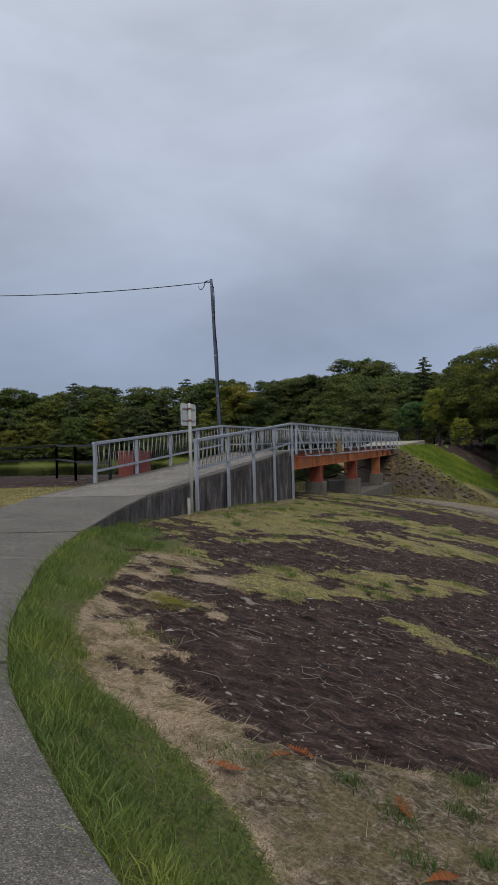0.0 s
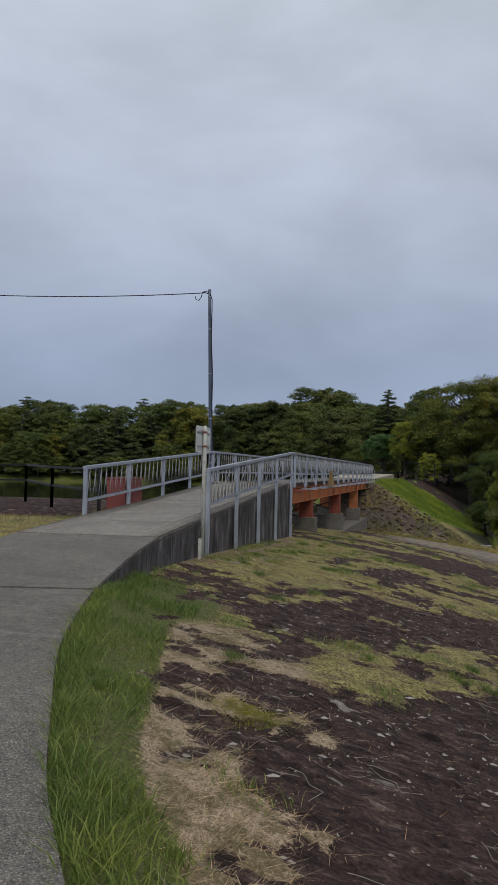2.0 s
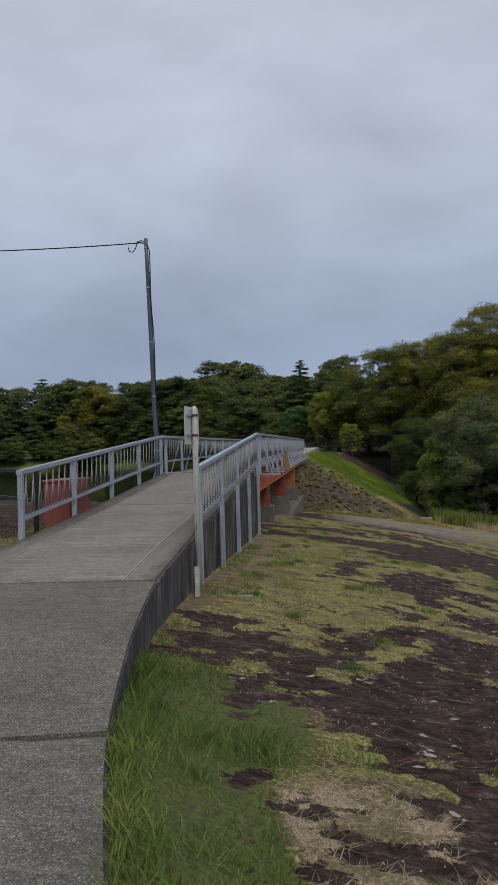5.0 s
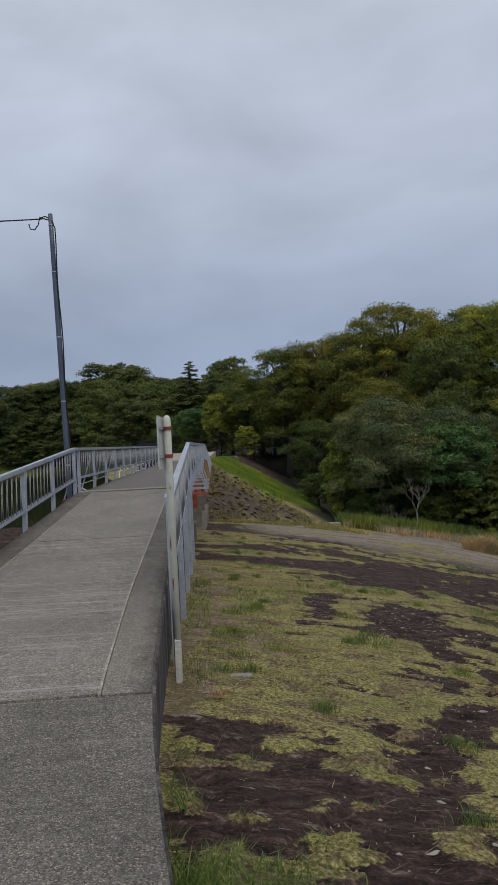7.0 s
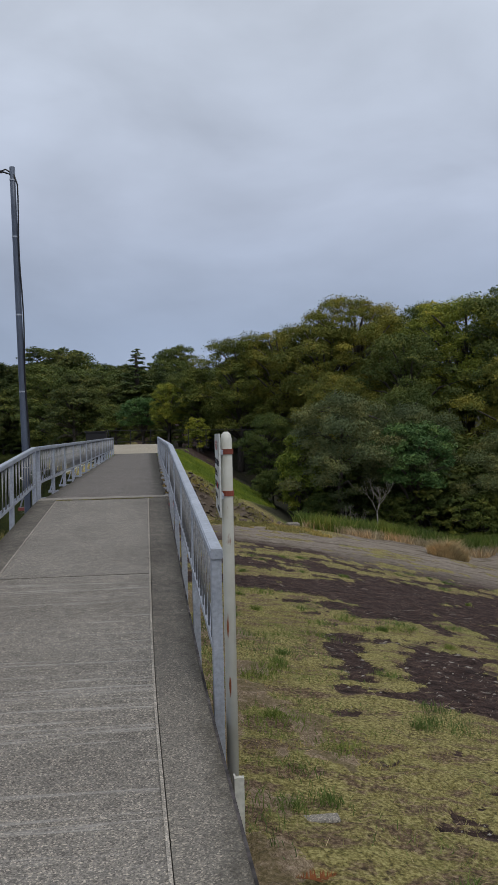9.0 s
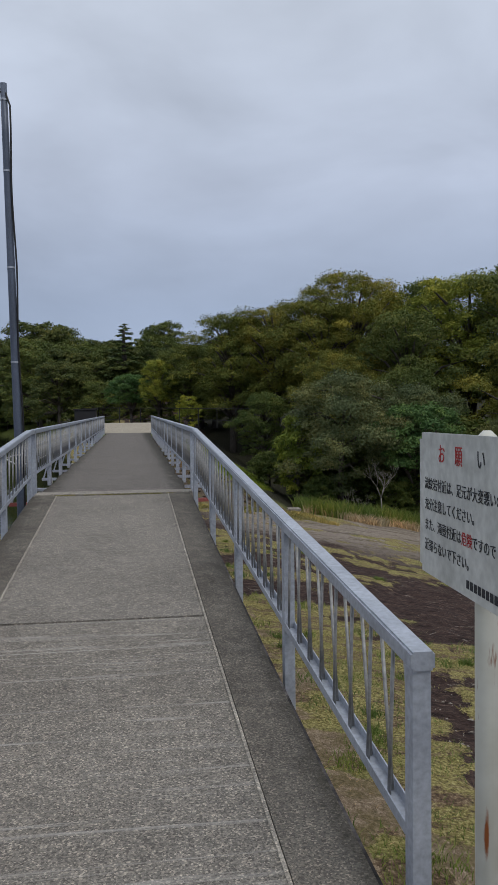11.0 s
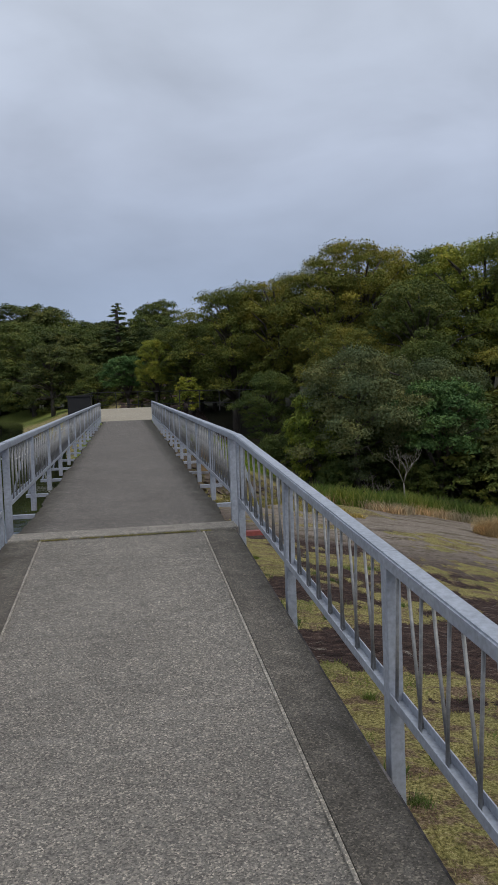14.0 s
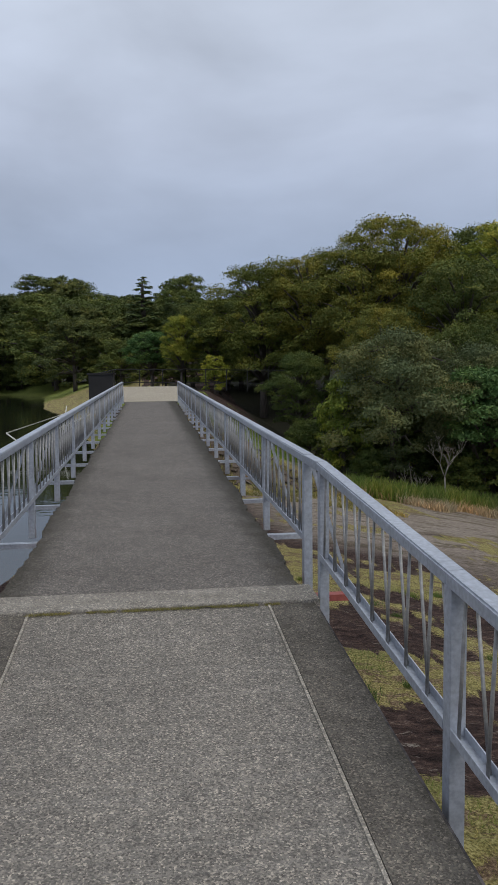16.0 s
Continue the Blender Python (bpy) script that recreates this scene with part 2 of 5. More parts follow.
L_FARWOOD = leaf_material("distant_leaves", (0.062, 0.085, 0.033), (0.1, 0.122, 0.04), (0.135, 0.14, 0.048))
L_GRASS = leaf_material("green_grass_blades", (0.08, 0.125, 0.03), (0.15, 0.21, 0.055), (0.27, 0.31, 0.11), 0.3)
L_VERGE = leaf_material("pale_verge_blades", (0.12, 0.165, 0.05), (0.21, 0.265, 0.08), (0.38, 0.37, 0.16), 0.3)
L_STRAW = leaf_material("straw_blades", (0.28, 0.2, 0.13), (0.5, 0.38, 0.26), (0.7, 0.57, 0.42), 0.3)
L_TURF = leaf_material("yellow_turf_blades", (0.17, 0.155, 0.055), (0.29, 0.25, 0.1), (0.48, 0.41, 0.2), 0.3)
L_FERN = leaf_material("orange_dead_fern", (0.28, 0.07, 0.02), (0.38, 0.11, 0.035), (0.45, 0.16, 0.06), 0.2)

# ---- small numeric helpers ----


def vnoise(x, y, seed=0):
    """Smooth value noise between 0 and 1."""
    xi, yi = np.floor(x).astype(np.int64), np.floor(y).astype(np.int64)
    fx, fy = x - xi, y - yi
    fx, fy = fx * fx * (3 - 2 * fx), fy * fy * (3 - 2 * fy)

    def h(a, b):
        v = (a * 374761393 + b * 668265263 + seed * 1442695041) & 0xFFFFFFFF
        v = ((v ^ (v >> 13)) * 1274126177) & 0xFFFFFFFF
        return ((v ^ (v >> 16)) & 0xFFFF) / 65535.0
    return (h(xi, yi) * (1 - fx) + h(xi + 1, yi) * fx) * (1 - fy) + (h(xi, yi + 1) * (1 - fx) + h(xi + 1, yi + 1) * fx) * fy


def fbm(x, y, octaves=4, seed=0):
    s, a, t = 0.0, 0.5, 0.0
    for k in range(octaves):
        s, t = s + a * vnoise(x * 2 ** k, y * 2 ** k, seed + k), t + a
        a *= 0.5
    return s / t


def smooth(a, b, v):
    k = np.clip((v - a) / (b - a), 0, 1)
    return k * k * (3 - 2 * k)


def poly_dist(x, y, pts):
    """Signed distance to a closed outline, negative inside."""
    d, inside = np.full(np.shape(x), 1e9), np.zeros(np.shape(x), bool)
    for (ax, ay), (bx, by) in zip(pts, pts[1:] + pts[:1]):
        ex, ey = bx - ax, by - ay
        k = np.clip(((x - ax) * ex + (y - ay) * ey) / (ex * ex + ey * ey), 0, 1)
        d = np.minimum(d, np.hypot(x - ax - k * ex, y - ay - k * ey))
        if ay != by:
            inside ^= ((ay > y) != (by > y)) & (x < (bx - ax) * (y - ay) / (by - ay) + ax)
    return np.where(inside, -d, d)


def line_dist(x, y, pts):
    d = np.full(np.shape(x), 1e9)
    for (ax, ay), (bx, by) in zip(pts, pts[1:]):
        ex, ey = bx - ax, by - ay
        k = np.clip(((x - ax) * ex + (y - ay) * ey) / (ex * ex + ey * ey + 1e-9), 0, 1)
        d = np.minimum(d, np.hypot(x - ax - k * ex, y - ay - k * ey))
    return d


def spline(pts, step=0.25):
    """A smooth line through the points."""
    out = []
    p = [pts[0]] + list(pts) + [pts[-1]]
    for a, b, c, d in zip(p, p[1:], p[2:], p[3:]):
        a, b, c, d = map(np.array, (a, b, c, d))
        n = max(1, int(np.linalg.norm(c - b) / step))
        for i in range(n):
            t = i / n
            out.append(tuple(0.5 * (2 * b + (c - a) * t + (2 * a - 5 * b + 4 * c - d) * t * t + (3 * b - a - 3 * c + d) * t ** 3)))
    out.append(tuple(map(float, pts[-1])))
    return [tuple(map(float, q)) for q in out]


# ---- plan ----
GROUND_FIT = (-0.8953, -0.18085, -0.00751, 0.00218, -0.01367, -0.00068, 0.00176)
EDGE = spline([(-0.075, 22.1), (-0.08, 18), (-0.08, 14.5), (-0.05, 12.6), (-0.02, 11.6), (0.03, 10.9), (0.13, 10.0), (0.3, 8.9), (0.48, 8.1), (0.8, 7.0), (1.05, 6.35), (1.32, 5.75), (1.76, 4.8), (2.08, 4.25), (2.5, 3.6), (2.95, 3.05), (3.4, 2.54), (3.95, 1.95), (4.85, 1.1), (6.2, 0.1), (8.0, -1.1), (11.0, -2.6)])
ROAD_W = 2.0


def deck_z(y):
    return float(np.interp(y, [-3, 2, 4, 8.7, 11.5, 17, 22.1, 51.2], [-1.72, -1.42, -1.27, -0.93, -0.66, -0.34, 0.0, 0.2]))


def normals(line):
    out = []
    for i in range(len(line)):
        a, b = line[max(i - 1, 0)], line[min(i + 1, len(line) - 1)]
        d = Vector((b[0] - a[0], b[1] - a[1])).normalized()
        out.append((d.y, -d.x))
    return out


EDGE_N = normals(EDGE)
LEFT = [(p[0] + n[0] * ROAD_W, p[1] + n[1] * ROAD_W) for p, n in zip(EDGE, EDGE_N)]
ROAD = EDGE + LEFT[::-1]
POND = [(-2.6, 24.5), (-5, 26.5), (-10, 28.5), (-18, 28), (-30, 24), (-60, 14), (-120, 40), (-125, 105), (-85, 128), (-40, 134), (-20, 132), (-13, 118), (-9, 85), (-4.2, 66), (-3.3, 53), (-2.6, 50)]
BANK = [(0.1, 50.3), (6.8, 49.3)]

ROCKS_NEAR = [
    [(1.6, 6.9), (1.6, 7.2), (1.9, 7.6), (2.2, 7.75), (2.7, 7.85), (3.2, 8.1), (3.8, 9.2), (4.5, 10.6), (5.4, 12.0), (8.5, 13.0), (8.5, 4.5), (5.4, 5.2), (4.6, 4.5), (4.1, 4.2), (3.4, 4.3), (3.0, 4.8), (2.8, 5.0), (3.15, 5.25), (2.7, 5.4), (2.4, 5.7), (2.2, 6.1), (1.9, 6.25)],
    [(0.8, 10.1), (0.9, 10.8), (1.1, 11.2), (1.35, 11.7), (1.5, 12.2), (2.0, 13.3), (2.5, 13.7), (3.2, 13.5), (4.8, 15.2), (6.5, 17.0), (6.5, 12.4), (4.6, 12.2), (3.4, 10.8), (2.9, 10.0), (2.3, 9.5), (1.6, 9.4), (1.3, 10.0)],
]
ROCKS_SMALL = [
    [(0.1, 12.7), (0.7, 12.8), (0.7, 12.4), (0.5, 11.9), (0.2, 11.8), (0.05, 12.1)],
    [(0.5, 11.7), (0.7, 12.1), (0.9, 12.15), (1.0, 11.9), (0.85, 11.4), (0.7, 10.8), (0.4, 10.7)],
    [(1.0, 12.7), (1.2, 12.8), (1.3, 12.4), (1.1, 12.1)],
    [(1.9, 9.3), (2.3, 9.3), (2.45, 9.0), (2.25, 8.5), (1.9, 8.2)],
    [(2.3, 16.4), (2.2, 17.2), (2.5, 18.3), (3.0, 19.4), (3.6, 18.9), (3.4, 17.5), (2.8, 16.0)],
    [(1.4, 16.8), (1.5, 18.4), (2.0, 19.6), (2.2, 19.0), (1.7, 16.8)],
    [(2.9, 14.3), (3.1, 15.6), (3.6, 15.2), (3.5, 14.3)],
]
STREAKS = [(0.28, 9.0, 0.4, 9.8, 0.12), (0.25, 11.2, 0.3, 14.0, 0.07), (1.3, 8.4, 1.6, 8.25, 0.12), (0.65, 13.1, 0.85, 13.15, 0.1), (0.25, 11.0, 0.3, 10.9, 0.1), (3.2, 17.4, 4.1, 17.3, 0.35),
           (2.0, 23.4, 3.6, 22.6, 0.6), (3.1, 23.6, 5.2, 23.2, 1.0), (3.6, 27.2, 7.5, 25.4, 0.5), (2.4, 29.2, 4.8, 26.8, 0.45),
           (2.6, 4.85, 2.95, 4.55, 0.07), (3.25, 4.1, 3.6, 4.0, 0.1), (6.0, 17.5, 9.5, 15.0, 0.8), (5.0, 21.8, 9.0, 20.5, 0.6), (4.4, 18.9, 6.0, 18.4, 0.35)]
GREENS = [(2.15, 6.75, 2.45, 6.65, 0.24), (4.3, 8.3, 5.6, 7.6, 0.13), (1.35, 10.5, 1.75, 11.4, 0.07), (1.75, 11.4, 2.3, 12.8, 0.09), (2.6, 11.9, 3.1, 11.7, 0.1)]


def ground_raw(x, y):
    xr = np.clip(x, -2.2, 20)
    yr = np.clip(y, -6, 56)
    c = GROUND_FIT
    z = c[0] + c[1] * xr + c[2] * yr + c[3] * xr * yr + c[4] * xr * xr + c[5] * yr * yr + c[6] * xr * xr * yr / 10
    z = np.maximum(z, -6.0)
    # left of the ramp
    dz = np.interp(y, [-3, 2, 4, 8.7, 11.5, 17, 60], [-1.72, -1.42, -1.27, -0.93, -0.70, -0.58, -0.52])
    left = dz - 0.04 - 0.002 * np.clip(-2.1 - x, 0, 40)
    z = np.where(x < -1.0 - np.clip(11 - y, 0, 30) * 0.0, z + (left - z) * smooth(-1.0, -2.0, x) * smooth(30, 24, y), z)
    # forest floor rising behind
    hill = smooth(56, 130, y + 0.6 * np.clip(x, 0, 60)) * smooth(-12, 2, x)
    z = np.where((y > 50) | (x > 14), z + (4.0 - z) * hill, z)
    z = z + 14 * smooth(170, 320, y)
    return z


def ground_z(x, y):
    x, y = np.asarray(x, float), np.asarray(y, float)
    z = ground_raw(x, y)
    # verge meets the path
    dr = poly_dist(x, y, ROAD)
    dzr = np.interp(y, [-3, 2, 4, 8.7, 11.5, 17, 22.1, 60], [-1.72, -1.42, -1.27, -0.93, -0.66, -0.34, 0.0, 0.0])
    near = smooth(0.55, 0.03, dr) * smooth(9.6, 8.4, y)
    z = z + (dzr - 0.05 - z) * near
    behind = (line_dist(x, y, LEFT) < line_dist(x, y, EDGE)) & (y < 9.5) & (dr > 0)
    z = np.where(behind, dzr - 0.06 - 0.02 * np.minimum(dr, 60), z)
    z = np.where((y < 22.3), z + (np.minimum(z, dzr - 0.35) - z) * smooth(-0.08, -0.2, dr), z)
    # embankment beyond the bridge
    crest = 0.14 - 0.575 * np.clip(x - 0.24 - 0.12 * (y - 50), 0, 30)
    (ax, ay), (bx, by) = BANK
    south = (np.interp(x, [ax - 9, ax, bx, bx + 4], [ay, ay, by, by - 3]) - y)
    face = np.where(south > 0, crest - 0.62 * south, crest)
    z = np.where((y > 36), np.maximum(z, np.maximum(face, -5.2)), z)
    # pond bed
    dp = poly_dist(x, y, POND)
    z = np.where(dp < 0.0, np.minimum(z, -1.4) - 0.9 * smooth(0, -3, dp), z)
    z = np.where((dp >= 0) & (x < -2.4), z + (-1.32 - z) * smooth(np.where(y > 40, 5.0, 2.2), 0.0, dp) * np.where(y > 45, 0.9, 0.8), z)
    return z


def rock_mask(x, y):
    """1 on bare rock, 0 on turf."""
    wx = x + 0.2 * (fbm(x * 1.6, y * 1.6, 5, 5) - 0.5) * 2
    wy = y + 0.2 * (fbm(x * 1.6, y * 1.6, 5, 9) - 0.5) * 2
    d = np.full(np.shape(x), 1e9)
    for pts in ROCKS_NEAR + ROCKS_SMALL:
        d = np.minimum(d, poly_dist(wx, wy, pts))
    for x1, y1, x2, y2, r in STREAKS:
        d = np.minimum(d, line_dist(wx, wy, [(x1, y1), (x2, y2)]) - r)
    u, v = x * 0.9 + y * 0.25, y * 0.9 - x * 0.45
    wild = fbm(u * 0.36 + 7, v * 0.95, 6, 21)
    far = smooth(13.5, 20, y) + smooth(4.5, 6.5, x)
    d = np.minimum(d, (0.575 - 0.10 * np.clip(smooth(24, 36, y) + smooth(5, 9, x), 0, 1) - wild) * 3.0 - 0.35 * smooth(28, 38, y) * smooth(2, 4, x) + (1 - np.clip(far, 0, 1)) * 0.6)
    small = fbm(x * 2.1 + 31, y * 2.6, 4, 33)
    d = np.minimum(d, (0.655 - small) * 2.0)
    for x1, y1, x2, y2, r in GREENS:
        d = np.maximum(d, r - line_dist(wx, wy, [(x1, y1), (x2, y2)]))
    ragged = (fbm(x * 5.0 + 3, y * 7.0, 5, 35) - 0.5) * 0.75
    d = d + ragged
    m = smooth(0.14, -0.14, d)
    m = m * np.where(x > 0, smooth(-0.12, 0.12, y - 4.15 - 0.85 * np.clip(x - 4.4, 0, 9) + 0.5 * (fbm(x * 1.8, y * 1.8, 4, 66) - 0.5)), 1)
    leftrock = smooth(0.45, 0.6, fbm(x * 0.25, y * 0.5, 4, 44) + 0.35 * smooth(-4, -8, x) * smooth(12, 18, y))
    m = np.where(x < -1.5, leftrock * smooth(11, 15, y + 0.3 * (-2 - x)) * smooth(34, 26, y), m)
    verge = smooth(0.35, 0.8, dist_to_edge(x, y) + 0.2 * (fbm(x, y, 3, 3) - 0.5))
    m = np.where(y < 10.5, m * np.where(x > -1, verge, 1), m)
    m = m * np.where((y > 12.5) & (y < 22.5) & (x > -0.5), smooth(0.95, 1.5, x - 0.5 * smooth(16, 19, y) + 0.9 * (fbm(x * 1.5, y * 1.5, 3, 88) - 0.5)), 1)
    m = np.where((y > 49.0) & (x > 6), 0, m)
    m = np.where((y > 41) & (line_dist(x, y, BANK) < 12) & (x < 9) & (ground_bank(x, y)), 0.0, m)
    return m


def ground_bank(x, y):
    (ax, ay), (bx, by) = BANK
    return (np.interp(x, [ax - 9, ax, bx, bx + 4], [ay, ay, by, by - 3]) - y) < 3.6


def dist_to_edge(x, y):
    return line_dist(x, y, EDGE)


def dry_mask(x, y):
    """Straw-coloured strip between the green verge and the rock."""
    d = dist_to_edge(x, y) + 0.35 * (fbm(x * 0.8, y * 0.8, 4, 13) - 0.5)
    width = np.interp(y, [0, 3, 3.7, 4.3, 5, 5.8, 7.6, 9, 12], [0.85, 0.85, 0.75, 0.5, 0.4, 0.42, 0.66, 0.75, 1.2])
    return smooth(width - 0.15, width + 0.25, d) * np.maximum(smooth(9.6, 8.0, y) * smooth(2.3, 1.5, d), smooth(0.9, 0.3, y - 4.7 - 0.85 * np.clip(x - 4.4, 0, 9)) * smooth(9, 8, y)) * smooth(-1, 0, x) + foot_mask(x, y)


def foot_mask(x, y):
    """Bare brown litter along the foot of the ramp's wall."""
    n = fbm(x * 2.2, y * 1.3, 4, 47)
    return smooth(0.47, 0.56, n + 0.22 * smooth(1.3, 0.3, x) - 0.17) * smooth(11.8, 13.0, y) * smooth(22.5, 20.5, y) * smooth(-0.2, 0.05, x) * smooth(1.6, 0.9, x)


def dirt_mask(x, y):
    return 0.6 * foot_mask(x, y) + smooth(0.38, 0.55, fbm(x * 1.7 + 3, y * 1.7, 4, 61)) * smooth(0.9, 0.3, y - 4.15 - 0.85 * np.clip(x - 4.4, 0, 9)) * smooth(3.3, 4.0, x) * smooth(9, 8, y)


# ---- building helpers ----
def mesh_object(name, verts, faces, mat, parent=None, label="", smooth_shade=False):
    me = bpy.data.meshes.new(name)
    verts = np.asarray(verts, np.float32)
    if isinstance(faces, np.ndarray):
        k = faces.shape[1]
        me.vertices.add(len(verts))
        me.vertices.foreach_set("co", verts.ravel())
        me.loops.add(faces.size)
        me.loops.foreach_set("vertex_index", faces.astype(np.int32).ravel())
        me.polygons.add(len(faces))
        me.polygons.foreach_set("loop_start", np.arange(0, faces.size, k, dtype=np.int32))
        me.update(calc_edges=True)
    else:
        me.from_pydata([tuple(map(float, v)) for v in verts], [], faces)
        me.update()
    if smooth_shade:
        me.shade_smooth()
    me.materials.append(mat)
    ob = new(name, me)
    if parent is not None:
        ob.parent = parent
    if label:
        tagged(ob, label)
    return ob


def part(name, bm, mat, parent=None, label="", smooth_shade=False):
    me = bpy.data.meshes.new(name)
    bmesh.ops.recalc_face_normals(bm, faces=bm.faces)
    bm.to_mesh(me)
    bm.free()
    if smooth_shade:
        me.shade_smooth()
    me.materials.append(mat)
    ob = new(name, me)
    if parent is not None:
        ob.parent = parent
    if label:
        tagged(ob, label)
    return ob


def thing(name, label, category, group="", kind=""):
    return tagged(new(name), label, category, group, kind)


def box(bm, x0, x1, y0, y1, z0, z1, bevel=0.0, m=None):
    v = [bm.verts.new(p) for p in [(x0, y0, z0), (x1, y0, z0), (x1, y1, z0), (x0, y1, z0), (x0, y0, z1), (x1, y0, z1), (x1, y1, z1), (x0, y1, z1)]]
    if m is not None:
        for q in v:
            q.co = m @ q.co
    fs = [bm.faces.new([v[i] for i in f]) for f in [(0, 3, 2, 1), (4, 5, 6, 7), (0, 1, 5, 4), (1, 2, 6, 5), (2, 3, 7, 6), (3, 0, 4, 7)]]
    if bevel:
        bmesh.ops.bevel(bm, geom=list({e for f in fs for e in f.edges}), offset=bevel, segments=2, affect="EDGES", profile=0.6)
    return v


def bar(bm, a, b, w, h, bevel=0.0):
    """A bar from a to b, w across and h high, kept upright."""
    a, b = Vector(a), Vector(b)
    d = b - a
    y = d.normalized()
    up = Vector((0, 0, 1)) if abs(y.z) < 0.95 else Vector((0, 1, 0))
    x = y.cross(up).normalized()
    z = x.cross(y)
    m = Matrix((x, y, z)).transposed().to_4x4()
    m.translation = a
    box(bm, -w / 2, w / 2, 0, d.length, -h / 2, h / 2, bevel, m)


def tube(bm, pts, radii, sides=8, cap=True):
    """A round tube along the points."""
    rings = []
    for i, p in enumerate(pts):
        a, b = Vector(pts[max(i - 1, 0)]), Vector(pts[min(i + 1, len(pts) - 1)])
        d = (b - a).normalized()
        u = d.cross(Vector((0.31, 0.95, 0.1))).normalized() if abs(d.dot(Vector((0.31, 0.95, 0.1)))) < 0.98 else d.cross(Vector((1, 0, 0))).normalized()
        v = d.cross(u)
        r = radii[i] if hasattr(radii, "__len__") else radii
        rings.append([bm.verts.new(Vector(p) + (u * math.cos(2 * math.pi * k / sides) + v * math.sin(2 * math.pi * k / sides)) * r) for k in range(sides)])
    for r0, r1 in zip(rings, rings[1:]):
        for k in range(sides):
            bm.faces.new([r0[k], r0[(k + 1) % sides], r1[(k + 1) % sides], r1[k]])
    if cap:
        bm.faces.new(rings[0][::-1])
        bm.faces.new(rings[-1])


def strip_solid(left, right, top_l, top_r, depth, bm, close=True):
    """A slab between two lines, with its tops' heights and a depth."""
    n = len(left)
    t = [(bm.verts.new((*left[i], top_l[i])), bm.verts.new((*right[i], top_r[i]))) for i in range(n)]
    u = [(bm.verts.new((*left[i], top_l[i] - depth)), bm.verts.new((*right[i], top_r[i] - depth))) for i in range(n)]
    for i in range(n - 1):
        bm.faces.new([t[i][0], t[i + 1][0], t[i + 1][1], t[i][1]])
        bm.faces.new([u[i][0], u[i][1], u[i + 1][1], u[i + 1][0]])
        bm.faces.new([t[i][0], u[i][0], u[i + 1][0], t[i + 1][0]])
        bm.faces.new([t[i][1], t[i + 1][1], u[i + 1][1], u[i][1]])
    bm.faces.new([t[0][0], t[0][1], u[0][1], u[0][0]])
    bm.faces.new([t[-1][0], u[-1][0], u[-1][1], t[-1][1]])


# ---- ground, one sheet ----
def axis_steps(lo, hi, fine_lo, fine_hi, fine, growth):
    mid = list(np.arange(fine_lo, fine_hi, fine))
    up, s = [fine_hi], fine
    while up[-1] < hi:
        s = min(s * growth, 25)
        up.append(up[-1] + s)
    down, s = [fine_lo], fine
    while down[-1] > lo:
        s = min(s * growth, 25)
        down.append(down[-1] - s)
    return np.array(down[:0:-1] + mid + up)


gx = axis_steps(-700, 700, -2.4, 8.0, 0.07, 1.045)
gy = axis_steps(-300, 900, 1.0, 17.0, 0.07, 1.03)
GX, GY = np.meshgrid(gx, gy)
rock, dry = rock_mask(GX, GY), dry_mask(GX, GY)
GZ = ground_z(GX, GY)
plates = fbm((GX * 0.9 - GY * 0.3) * 1.0, (GY * 0.9 + GX * 0.35) * 3.2, 5, 71)
steps = np.abs((plates * 7) % 1 - 0.5) * 2
fade = smooth(60, 30, np.abs(GY))
GZ = GZ + rock * ((steps - 0.5) * 0.028 + (fbm(GX * 4, GY * 6, 4, 72) - 0.5) * 0.09) * fade
GZ = GZ + (1 - rock) * (0.035 + (fbm(GX * 3, GY * 3, 3, 73) - 0.5) * 0.05 + (fbm(GX * 8, GY * 8, 3, 74) - 0.5) * 0.035) * fade * np.where(poly_dist(GX, GY, ROAD) > 0.12, 1, 0)
idx = np.arange(GX.size).reshape(GX.shape)
gfaces = np.stack([idx[:-1, :-1], idx[:-1, 1:], idx[1:, 1:], idx[1:, :-1]], -1).reshape(-1, 4)


